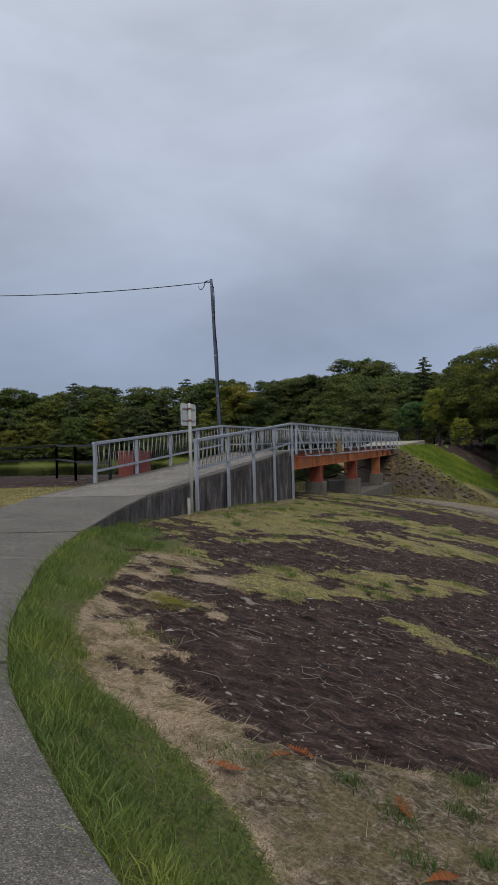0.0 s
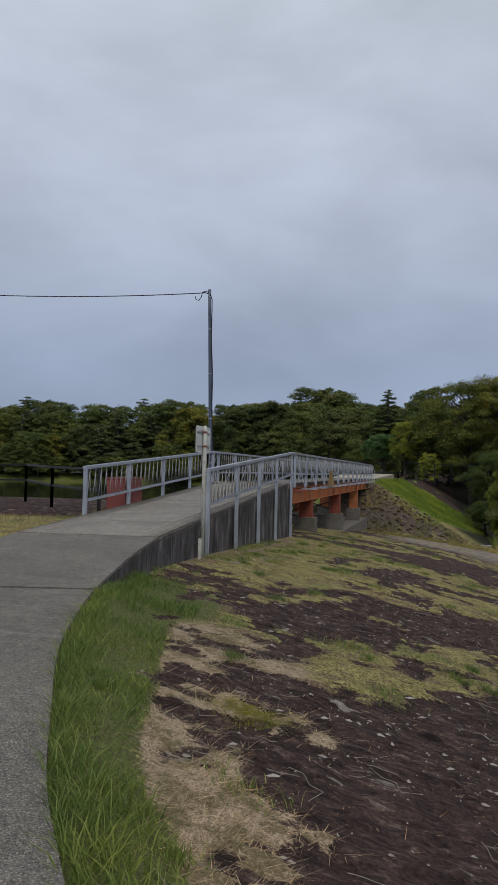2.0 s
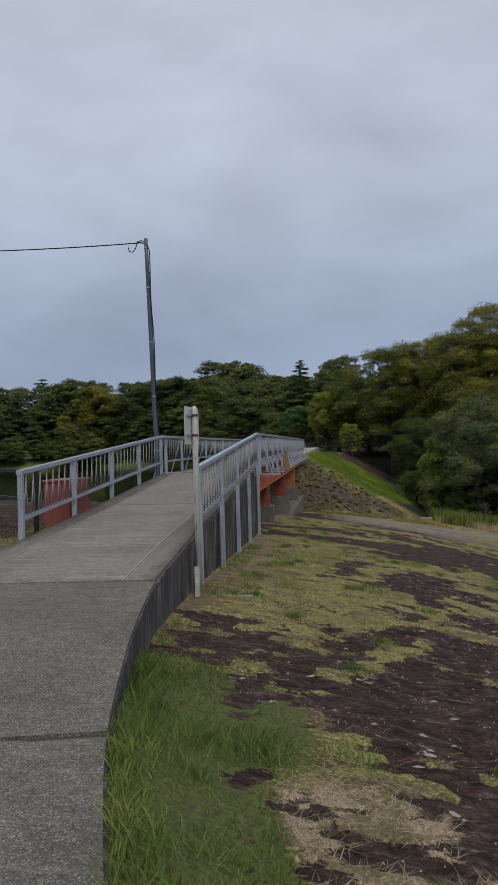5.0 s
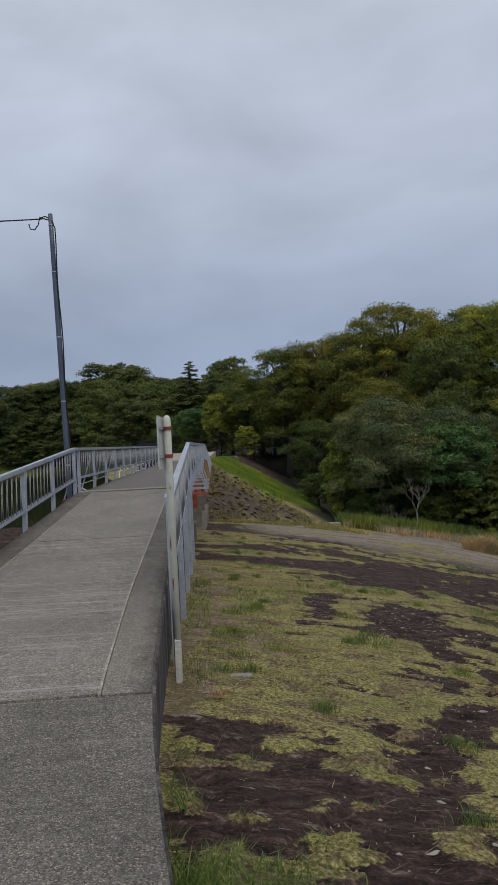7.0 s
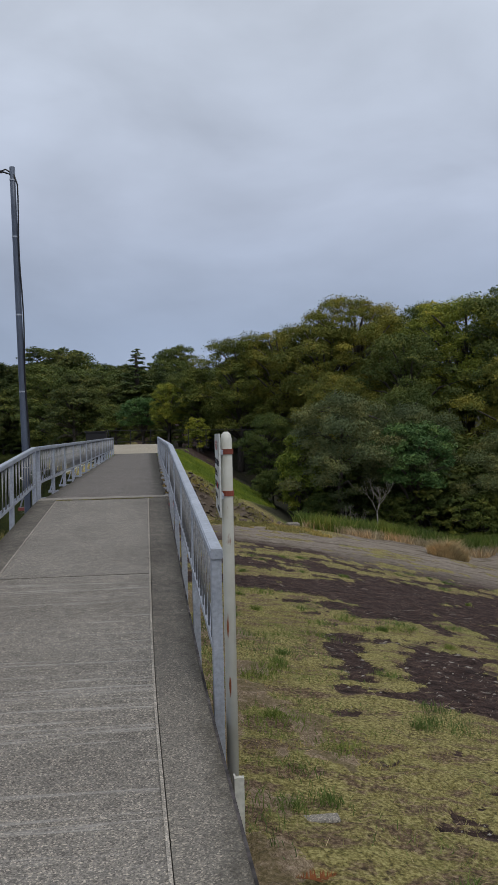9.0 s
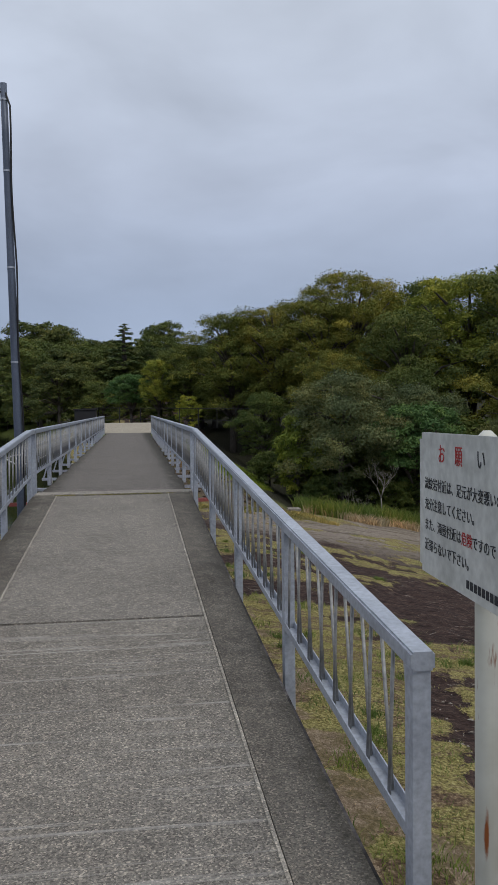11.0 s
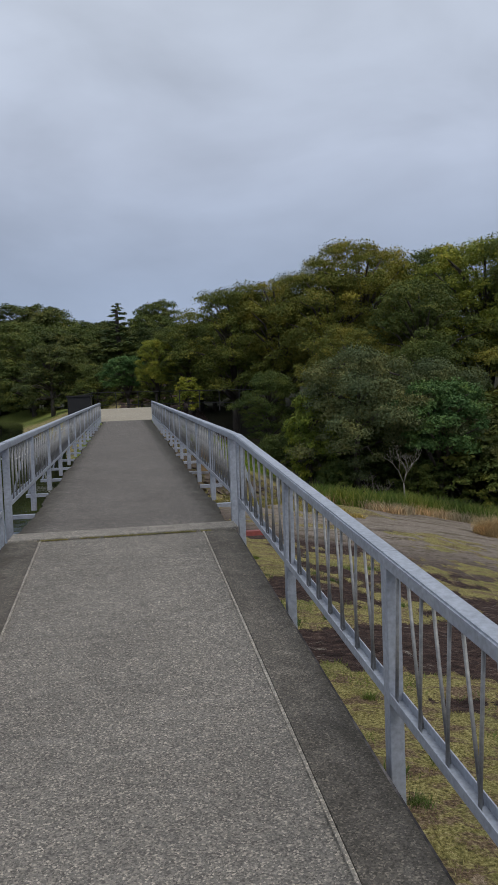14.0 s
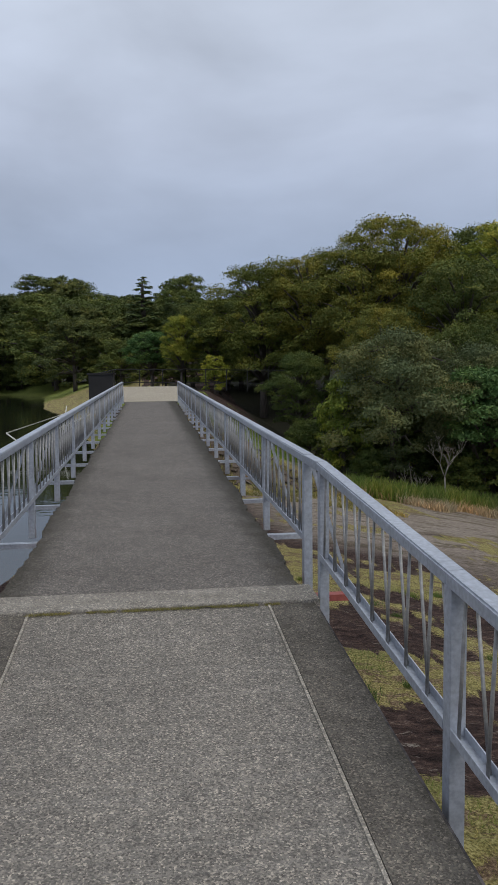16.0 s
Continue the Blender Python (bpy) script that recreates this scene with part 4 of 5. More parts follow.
veered = set()
for t_ in [bridge] + [o for o in scene.objects if o.name.startswith("bridge_railing") and o.parent is None]:
    for o in t_.children:
        if o.name.startswith("rod") and o.location.length > 0:
            o.location.x += veer(o.location.x, o.location.y)
        elif o.data.name not in veered:
            veered.add(o.data.name)
            for q in o.data.vertices:
                q.co.x += veer(q.co.x, q.co.y)

# ---- lamp pole with its wire ----
pole = thing("utility_pole", "slender dark steel utility pole with a black cable clipped along it", "pole")
PB, PT = Vector((-2.27, 22.75, -1.5)), Vector((-2.36, 22.3, 5.22))
bm = bmesh.new()
tube(bm, [PB.lerp(PT, k / 10) for k in range(11)], [0.062 - 0.002 * k for k in range(11)], 14)
part("shaft", bm, M_POLE, pole, "", True)
bm = bmesh.new()
cab = [PB.lerp(PT, k / 24) + Vector((0.062 + 0.012 * math.sin(k * 0.9), -0.03, 0)) for k in range(3, 24)]
cab += [PT + Vector((0.03, -0.02, -0.13)), PT + Vector((-0.08, 0, -0.10)), PT + Vector((-0.2, 0, -0.06))]
tube(bm, cab, 0.013, 6)
part("cable", bm, M_BLACK, pole, "black cable", True)
bm = bmesh.new()
hook = [PT + Vector((0, 0, -0.1)), PT + Vector((-0.1, 0, -0.04)), PT + Vector((-0.2, 0, -0.08)), PT + Vector((-0.23, 0, -0.2)), PT + Vector((-0.3, 0, -0.29)), PT + Vector((-0.38, 0, -0.27)), PT + Vector((-0.4, 0, -0.18))]
tube(bm, hook, 0.012, 6)
part("hook", bm, M_BLACK, pole, "curled black wire hook", True)
for k in (0.12, 0.3, 0.48, 0.66, 0.84, 0.97):
    c = PB.lerp(PT, k)
    bm = bmesh.new()
    tube(bm, [c - Vector((0, 0, 0.012)), c + Vector((0, 0, 0.012))], 0.066 - 0.02 * k, 14)
    part("band", bm, M_STEEL, pole, "steel band")
wire = [PT + Vector((-0.15 - k, 0, -0.09 - 0.0255 * k + 0.0066 * k * k)) for k in np.linspace(0, 20, 40)]
bm = bmesh.new()
tube(bm, wire, 0.013, 5)
tagged(part("overhead_wire", bm, M_BLACK, None, "", True), "black overhead wire running off from the utility pole", "wire")

# ---- sign ----
sign = thing("notice_sign", "white enamel notice plate with Japanese warning on a rust-stained white pole", "sign")
zg = -1.14
bm = bmesh.new()
PX, PY = 0.034, 13.56
tube(bm, [(PX, PY, zg - 0.05), (PX, PY, 0.915), (PX, PY, 0.94), (PX, PY, 0.955)], [0.031, 0.031, 0.025, 0.010], 20)


def run_mask(nt, value):
    mr = nt.nodes.new("ShaderNodeMapRange")
    for k, v in (("From Min", 1.75), ("From Max", 1.3), ("To Min", 0.0), ("To Max", 1.0)):
        mr.inputs[k].default_value = v
    nt.links.new(value, mr.inputs["Value"])
    return mr.outputs[0]


def post_paint():
    m, nt, b = material("rust_stained_white_paint", 0.45)
    c = ramp_node(nt, noise_node(nt, 4, 4), [(0.35, (0.50, 0.49, 0.42)), (0.65, (0.68, 0.68, 0.62))])
    rust = ramp_node(nt, noise_node(nt, 11, 5, 0.65, (1.5, 1.5, 0.22)), [(0.68, (0, 0, 0)), (0.73, (1, 1, 1))])
    tc = nt.nodes.new("ShaderNodeTexCoord")
    for cx_, cy_, cz_, sz_ in ((0.02, 13.529, -0.07, 0.07), (0.025, 13.529, -0.38, 0.055), (0.03, 13.59, 0.35, 0.04)):
        mp = nt.nodes.new("ShaderNodeMapping")
        mp.inputs["Location"].default_value = (-cx_ / 0.006, -cy_ / 0.03, -cz_ / sz_)
        mp.inputs["Scale"].default_value = (1 / 0.006, 1 / 0.03, 1 / sz_)
        nt.links.new(tc.outputs["Object"], mp.inputs[0])
        ln = nt.nodes.new("ShaderNodeVectorMath")
        ln.operation = "LENGTH"
        nt.links.new(mp.outputs[0], ln.inputs[0])
        ad = nt.nodes.new("ShaderNodeMath")
        ad.operation = "MULTIPLY_ADD"
        nt.links.new(noise_node(nt, 60, 5, 0.7, (1, 1, 0.3)), ad.inputs[0])
        ad.inputs[1].default_value = 1.3
        nt.links.new(ln.outputs["Value"], ad.inputs[2])
        c = mix_node(nt, run_mask(nt, ad.outputs[0]), c, (0.30, 0.085, 0.02))
    c = mix_node(nt, rust, c, (0.22, 0.065, 0.02))
    nt.links.new(c, b.inputs["Base Color"])
    return m


part("pole", bm, post_paint(), sign, "white pole with rust runs", True)
PLATE = Matrix.Translation((-0.008, 13.615, 0)) @ Matrix.Rotation(radians(-3.2), 4, "Z")
bm = bmesh.new()
box(bm, -0.004, 0.004, -0.35, 0.35, 0.53, 0.944, 0, PLATE)
bmesh.ops.bevel(bm, geom=[e for e in bm.edges if abs((e.verts[0].co - e.verts[1].co).x) > 0.005 and e.calc_length() < 0.01], offset=0.02, segments=4, affect="EDGES")
part("plate", bm, M_PLATE, sign, "white enamel plate, slightly stained")
for z in (0.85, 0.63):
    bm = bmesh.new()
    box(bm, 0.006, 0.018, -0.3, 0.3, z - 0.012, z + 0.012, 0, PLATE)
    part("clamp_bar", bm, M_STEEL, sign)
    bm = bmesh.new()
    tube(bm, [(PX, PY, z - 0.014), (PX, PY, z + 0.014)], 0.037, 16)
    part("clamp_ring", bm, M_RUSTRED, sign, "rusty clamp ring")


def text_part(body, size, u, z, mat, spread=1.0):
    """Letters on the plate; u: metres from the plate's left edge as one reads it."""
    cu = bpy.data.curves.new("lettering", "FONT")
    cu.body, cu.size, cu.extrude, cu.resolution_u = body, size, 0.0004, 3
    cu.space_character = spread
    tmp = new("lettering", cu)
    me = bpy.data.meshes.new_from_object(tmp.evaluated_get(bpy.context.evaluated_depsgraph_get()))
    bpy.data.objects.remove(tmp)
    me.materials.clear()
    me.materials.append(mat)
    ob = new("lettering", me)
    ob.parent = sign
    ob.matrix_basis = PLATE @ Matrix.Translation((-0.0052, 0.35 - u, z)) @ Euler((radians(90), 0, radians(-90))).to_matrix().to_4x4()
    return ob


text_part("お", 0.058, 0.17, 0.865, M_RED)
text_part("願", 0.058, 0.305, 0.865, M_RED)
text_part("い", 0.058, 0.46, 0.865, M_INK)
for i, (a, b, c) in enumerate((("流紋岩付近は、足元が大変悪いので", "", ""), ("充分注意してください。", "", ""), ("また、滝壺付近は", "危険", "ですので"), ("近寄らないで下さい。", "", ""))):
    z = 0.782 - 0.060 * i
    text_part(a, 0.038, 0.05, z, M_INK)
    if b:
        text_part(b, 0.038, 0.05 + 0.038 * 8, z, M_RED)
        text_part(c, 0.038, 0.05 + 0.038 * 10, z, M_INK)
for i in range(11):
    bm = bmesh.new()
    y0_ = 0.35 - 0.39 - 0.026 * i
    box(bm, -0.0052, -0.0046, y0_ - 0.019, y0_, 0.553, 0.575, 0, PLATE)
    part("lettering_bar", bm, M_INK, sign)
bm = bmesh.new()
box(bm, 0.02, 0.07, 13.37, 13.40, zg - 0.03, zg + 0.34)
box(bm, 0.02, 0.03, 13.40, 13.43, zg - 0.03, zg + 0.34)
tagged(part("angle_stub", bm, M_WHITE), "short white steel angle standing at the sign's foot", "post")
bm = bmesh.new()
box(bm, 0.12, 0.62, 13.60, 13.68, -1.23, -1.16, 0.01, pose(0, 0, 0, 0, 0, 0))
tagged(part("kerb_stone", bm, M_STRIP), "short pale concrete strip lying in the turf", "kerb")

# ---- red cabinet beside the ramp ----
cabn = thing("red_cabinet", "faded red steel cabinet standing outside the ramp railing", "cabinet")
bm = bmesh.new()
box(bm, -2.58, -2.2, 16.0, 16.95, -0.75, 0.07, 0.01)
part("body", bm, M_PINK, cabn)
bm = bmesh.new()
box(bm, -2.6, -2.18, 15.97, 16.98, 0.072, 0.1, 0.006)
part("lid", bm, M_PINK, cabn, "faded red overhanging lid")
# board wedged under an outrigger
bm = bmesh.new()
yb = 28.6
v = [bm.verts.new(p) for p in [(0.2, yb, 0.0), (0.42, yb, 0.0), (0.34, yb, 0.5), (0.26, yb, 0.52), (0.2, yb + 0.12, 0.0), (0.42, yb + 0.12, 0.0), (0.34, yb + 0.08, 0.5), (0.26, yb + 0.08, 0.52)]]
for f in [(0, 1, 2, 3), (7, 6, 5, 4), (0, 4, 5, 1), (1, 5, 6, 2), (2, 6, 7, 3), (3, 7, 4, 0)]:
    bm.faces.new([v[i] for i in f])
for q in bm.verts:
    q.co.z -= 0.08
tagged(part("warning_bag", bm, M_TAN), "brownish-yellow weathered bag tied to a bridge outrigger", "bag")

# ---- far end: paving, fences, cabinet, boom ----
bm = bmesh.new()
ys = np.linspace(51.92, 66, 14)
strip_solid([(-2.3 - 0.05 * (y - 52), y) for y in ys], [(0.3 + 0.05 * (y - 51.92), y) for y in ys], [0.2 + 0.028 * (y - 51.9) for y in ys], [0.2 + 0.028 * (y - 51.9) for y in ys], 0.6, bm)
tagged(part("pavement", bm, M_PLAZA), "pale paved landing at the far end of the bridge", "pavement", kind="structure")


def fence(label, pts, height, spacing, rails, post_w=0.06, balusters=False):
    t = thing("iron_fence", label, "fence")
    for (xa, ya, za), (xb, yb_, zb) in zip(pts, pts[1:]):
        a, b = Vector((xa, ya, za)), Vector((xb, yb_, zb))
        n = max(1, round((b - a).length / spacing))
        for i in range(n + 1):
            c = a.lerp(b, i / n)
            bm_ = bmesh.new()
            box(bm_, c.x - post_w / 2, c.x + post_w / 2, c.y - post_w / 2, c.y + post_w / 2, c.z - 0.3, c.z + height)
            part("post", bm_, M_BLACK, t)
        for r in rails:
            bm_ = bmesh.new()
            bar(bm_, a + Vector((0, 0, r)), b + Vector((0, 0, r)), 0.035, 0.045)
            part("rail", bm_, M_BLACK, t)
        if balusters:
            bm_ = bmesh.new()
            n = int((b - a).length / 0.35)
            for i in range(n):
                c = a.lerp(b, (i + 0.5) / n)
                bar(bm_, c + Vector((0, 0, 0.1)), c + Vector((0, 0, height - 0.1)), 0.025, 0.025)
            tagged(part("balusters", bm_, M_BLACK, t), kind="stuff")
    return t


fence("black iron fence around the paved landing", [(-3.4, 58, 0.3), (-3.0, 70.2, 0.55), (1.5, 71.2, 0.5), (9.5, 69.0, 0.35)], 1.15, 1.45, (1.1, 0.25))
fence("black iron fence on the rock beside the pond", [(-2.4, 15.2, -0.65), (-4.6, 17.8, -0.62), (-6.7, 20.6, -0.55), (-10.5, 21.6, -0.6), (-16, 23, -0.6)], 0.92, 2.8, (0.9, 0.5), 0.05)
cb = thing("control_cabinet", "dark brown control cabinet beside the far bridge end", "cabinet")
bm = bmesh.new()
box(bm, -3.55, -2.5, 53.0, 54.4, -0.3, 1.35, 0.02)
part("body", bm, M_BLACK, cb)
bm = bmesh.new()
box(bm, -3.62, -2.43, 52.93, 54.47, 1.352, 1.42)
part("roof", bm, M_BLACK, cb, "flat overhanging lid")
bm = bmesh.new()
tube(bm, [(-3.2, 52.5, 0.15), (-6.2, 47.8, -0.75), (-5.4, 45.4, -0.9)], 0.03, 6)
tube(bm, [(-3.0, 50.8, -0.1), (-5.2, 46.8, -0.95)], 0.025, 6)
tube(bm, [(-4.3, 50.8, 0.1), (-4.5, 49.9, -1.5)], 0.025, 6)
tagged(part("pipe_handrail", bm, M_WHITE, None, "", True), "thin white pipe handrail running down to the water", "handrail")

# ---- trees ----
def leaf_cloud(rng, centres, radii, count, size, flat=0.75, up=0.35):
    """Leaves, as small folded quads, on clumps round the centres."""
    w = radii ** 2
    ci = rng.choice(len(centres), count, p=w / w.sum())
    d = rng.normal(size=(count, 3))
    d /= np.linalg.norm(d, axis=1)[:, None]
    d[:, 2] = np.where(d[:, 2] < -0.3, -d[:, 2] * 0.6, d[:, 2])
    r = radii[ci] * (0.45 + 0.6 * rng.random(count) + 0.12 * rng.random(count) ** 3)
    p = centres[ci] + d * r[:, None] * np.array([1, 1, flat])
    n = d * 0.8 + rng.normal(size=(count, 3)) * 0.55 + np.array([0, 0, up])
    n /= np.linalg.norm(n, axis=1)[:, None]
    a = np.cross(n, rng.normal(size=(count, 3)))
    a /= np.linalg.norm(a, axis=1)[:, None]
    b = np.cross(n, a)
    s = size * (0.6 + 0.8 * rng.random(count))[:, None]
    q = np.stack([p - a * s, p - b * s * 0.45 + n * s * 0.12, p + a * s, p + b * s * 0.45 + n * s * 0.12], 1)
    return q.reshape(-1, 3), np.arange(count * 4).reshape(-1, 4)


def make_tree(name, label, seed, height, radius, mat, style="broad", leaves=9000, leaf=0.16, bark=None, trunk_h=0.35, category="tree"):
    rng = np.random.default_rng(seed)
    t = thing(name, label, category)
    bm_ = bmesh.new()
    lean = rng.normal(size=2) * 0.03 * height
    tr = height * 0.022 + 0.05
    top = height * (0.92 if style != "broad" else 0.7)
    trunk = [Vector((lean[0] * k * k, lean[1] * k * k, top * k - 0.3 * (k == 0))) for k in np.linspace(0, 1, 7)]
    tube(bm_, trunk, [tr * (1 - 0.8 * k) for k in np.linspace(0, 1, 7)], 7)
    centres, radii = [], []
    if style in ("broad", "bush"):
        n = 110 if style == "broad" else 70
        z0 = height * (trunk_h if style == "broad" else 0.12)
        for i in range(n):
            k = (i + 0.5) / n
            zz = z0 + (height * 0.93 - z0) * k ** 0.8
            rel = (zz - z0) / (height - z0)
            prof = math.sin(math.pi * min(1.0, 0.18 + 0.80 * rel)) ** 0.7
            ang = i * 2.399 + rng.random() * 0.8
            rr_ = radius * prof * (0.3 + 0.72 * rng.random() ** 0.5) * (0.85 + 0.28 * math.sin(ang * 2 + seed) * math.cos(zz * 0.9 + seed))
            c = np.array([lean[0] + math.cos(ang) * rr_, lean[1] + math.sin(ang) * rr_, zz])
            centres.append(c)
            radii.append(radius * (0.10 + 0.17 * rng.random() ** 1.6))
            if i % 3 == 0:
                s = trunk[min(6, 2 + int(4 * k))]
                mid = s.lerp(Vector(c), 0.55) + Vector((0, 0, 0.06 * height))
                tube(bm_, [s, mid, Vector(c)], [tr * 0.42, tr * 0.25, tr * 0.08], 5)
        centres.append(np.array([lean[0], lean[1], height * 0.5]))
        radii.append(radius * 0.6)
        centres.append(np.array([lean[0], lean[1], height * 0.74]))
        radii.append(radius * 0.42)
    elif style == "pine":
        n = 54
        for i in range(n):
            k = (i + 0.5) / n
            zz = height * (0.16 + 0.8 * k) + rng.normal() * 0.012 * height
            ang = i * 2.399 + rng.random()
            rr_ = radius * (1.0 - 0.93 * k ** 1.4) * (0.3 + 0.7 * rng.random())
            c = np.array([math.cos(ang) * rr_, math.sin(ang) * rr_, zz])
            centres.append(c)
            radii.append(radius * (0.3 - 0.2 * k) * (0.7 + 0.6 * rng.random()))
            s = Vector((0, 0, zz - 0.03 * height))
            tube(bm_, [s, Vector(c)], [tr * 0.35, tr * 0.1], 5)
    else:  # cedar, a narrow cone
        for i in range(44):
            k = (i + 0.5) / 44
            zz = height * (0.1 + 0.88 * k)
            ang = i * 2.399
            rr_ = radius * (1 - k) ** 0.8 * 0.7
            centres.append(np.array([math.cos(ang) * rr_, math.sin(ang) * rr_, zz]))
            radii.append(radius * (0.42 * (1 - k) + 0.10))
    part("trunk", bm_, bark or M_BARK, t, "", True)
    centres, radii = np.array(centres), np.array(radii)
    flat = 0.45 if style == "pine" else 0.72
    v, f = leaf_cloud(rng, centres, radii, leaves, leaf, flat)
    crown = mesh_object("crown", v, f, mat, t)
    tagged(crown, kind="stuff")
    TOPS[t.name] = float(np.percentile(v[:, 2], 99.7))
    return t


TOPS = {}
protos = {
    "olive": make_tree("broadleaf_tree", "tall broadleaf tree with olive green crown turning yellow", 1, 14, 5.2, L_OLIVE, "broad", 56000, 0.08),
    "olive2": make_tree("broadleaf_tree", "spreading broadleaf tree with dense olive crown", 2, 12, 5.0, L_OLIVE, "broad", 50000, 0.08, trunk_h=0.25),
    "green": make_tree("broadleaf_tree", "deep green broadleaf tree at the forest edge", 3, 12, 4.6, L_GREEN, "broad", 46000, 0.08, trunk_h=0.22),
    "green2": make_tree("broadleaf_tree", "round-headed dark green broadleaf tree", 4, 11, 4.2, L_GREEN, "broad", 40000, 0.08, trunk_h=0.2),
    "yellow": make_tree("broadleaf_tree", "broadleaf tree with yellow-green autumn foliage", 5, 13, 4.8, L_YELLOW, "broad", 54000, 0.08),
    "pine": make_tree("pine_tree", "dark layered pine with flat tiers of needles", 6, 13, 4.2, L_PINE, "pine", 26000, 0.13),
    "cedar": make_tree("cedar_tree", "tall narrow dark cedar above the wood", 7, 16, 2.4, L_PINE, "cedar", 12000, 0.15),
    "bush": make_tree("large_shrub", "large grey-green shrub at the edge of the rock", 8, 8.5, 5.0, L_GREY, "bush", 60000, 0.075, category="shrub"),
    "bright": make_tree("young_tree", "young maple-like tree with fresh green leaves", 9, 7.5, 3.0, L_BRIGHT, "broad", 24000, 0.085, trunk_h=0.45),
    "ybush": make_tree("shrub", "shrub with yellowing leaf tips", 10, 5.5, 2.2, L_YELLOW, "bush", 9000, 0.10, category="shrub"),
    "far": make_tree("broadleaf_tree", "distant olive green tree leafy down to the ground", 21, 12, 4.6, L_FARWOOD, "broad", 26000, 0.13, trunk_h=0.08),
    "far2": make_tree("broadleaf_tree", "distant dark green tree leafy down to the ground", 22, 11, 4.8, L_GREEN, "broad", 26000, 0.13, trunk_h=0.06),
    "far3": make_tree("broadleaf_tree", "distant yellowish tree leafy down to the ground", 23, 12, 4.4, L_OLIVE, "broad", 24000, 0.13, trunk_h=0.1),
    "under": make_tree("undergrowth_shrub", "low dark green undergrowth shrub", 11, 4.5, 3.2, L_GREEN, "bush", 12000, 0.11, category="shrub"),
}
NOMINAL = {k: TOPS[p.name] for k, p in protos.items()}
first_used = set()


def plant(kind, x, y, top_z, wide=1.0, group="trees of the wood"):
    z = float(ground_z(np.array([x]), np.array([y]))[0]) - 0.1
    s = max(0.3, (top_z - z) / NOMINAL[kind])
    m = Matrix.Translation((x, y, z)) @ Matrix.Rotation((x * 12.9 + y * 7.3) % 6.28, 4, "Z") @ Matrix.Diagonal((s * wide, s * wide, s, 1))
    p = protos[kind]
    if kind not in first_used:
        first_used.add(kind)
        p.matrix_basis = m
        tagged(p, group=group)
        return p
    c = copy_thing(p, Matrix.Identity(4))
    c.matrix_basis = m
    return c


rng = np.random.default_rng(77)
# big trees on the right bank, front row first
for kind, x, y, top, wide in [
    ("green", 4.5, 79.5, 6.6, 1.0), ("olive2", 7.5, 76.5, 9.0, 1.05), ("olive", 11.0, 75.5, 9.8, 1.0), ("olive2", 14.0, 72.0, 9.6, 0.95), ("olive", 16.6, 73.0, 11.9, 1.0),
    ("green", 19.0, 66.0, 8.0, 1.0), ("yellow", 23.5, 66.5, 10.9, 1.1), ("green", 28.0, 62.0, 11.0, 1.0), ("yellow", 30.0, 66.0, 11.6, 1.0), ("green2", 24.5, 78.0, 12.2, 0.9),
    ("olive", 13.0, 64.0, 5.0, 0.9), ("green2", 17.0, 61.0, 4.0, 1.0), ("olive2", 24.0, 59.0, 6.0, 1.0), ("green", 29.0, 54.0, 7.0, 1.0), ("olive", 35.0, 55.0, 13.0, 1.1),
    ("green2", 8.5, 68.0, 2.6, 1.0), ("green", 11.5, 80.0, 9.5, 1.0), ("olive", 33.0, 46.0, 11.0, 1.1), ("green", 37.0, 38.0, 12.0, 1.1), ("yellow", 39.0, 47.0, 15.0, 1.0)]:
    plant(kind, x, y, top, wide)
for kind, x, y, top, wide in [("bush", 10.9, 55.8, 3.3, 0.95), ("bush", 15.4, 56.4, 2.6, 0.9), ("bright", 14.6, 53.6, 1.5, 1.1), ("ybush", 8.6, 56.6, 1.0, 0.8), ("bush", 20.0, 52.5, 1.0, 0.9),
                              ("under", 17.6, 50.9, -2.4, 1.0), ("under", 13.4, 53.6, -2.6, 1.0), ("under", 9.6, 54.9, -2.4, 0.9), ("under", 21.0, 49.0, -2.0, 1.1), ("bush", 25.0, 48.0, 1.6, 0.9),
                              ("under", 7.5, 59.5, -1.2, 1.0), ("under", 26.0, 43.0, -1.0, 1.1), ("bush", 27.5, 36.0, 1.8, 0.9), ("under", 24.0, 32.0, -2.0, 1.0),
                              ("under", 12.2, 57.0, -1.2, 1.2), ("under", 15.6, 54.6, -1.6, 1.2), ("under", 18.6, 54.0, -1.0, 1.3), ("under", 21.5, 53.0, -1.0, 1.3), ("under", 10.4, 58.2, -0.8, 1.2), ("under", 14.2, 59.0, 0.2, 1.4), ("under", 19.0, 58.0, 0.6, 1.5)]:
    plant(kind, x, y, top, wide, "shrubs at the edge of the rock")
# the wood behind the landing and round the pond, row behind row
kinds = ["far", "far2", "far2", "far", "pine", "far2", "far"]
for dist, count, rise in ((74, 9, 4.6), (90, 11, 7.2), (108, 13, 10.2), (128, 15, 12.8)):
    for i in range(count):
        az = radians(-13 + 22 * i / (count - 1)) + rng.normal() * 0.008
        x, y = dist * math.sin(az) - 1.0, 14 + dist * math.cos(az)
        if float(poly_dist(np.array([x]), np.array([y]), POND)[0]) < 2:
            continue
        plant(kinds[int(rng.integers(0, 7))], x, y, rise + rng.normal() * 0.7 + 9 * max(0, az), 1.25)
plant("yellow", 1.6, 79.0, 5.6, 0.9)
plant("green", 19.5, 83.0, 10.2, 1.1)
plant("olive2", 14.0, 84.0, 9.0, 1.1)
plant("green", 24.5, 90.0, 12.5, 1.1)
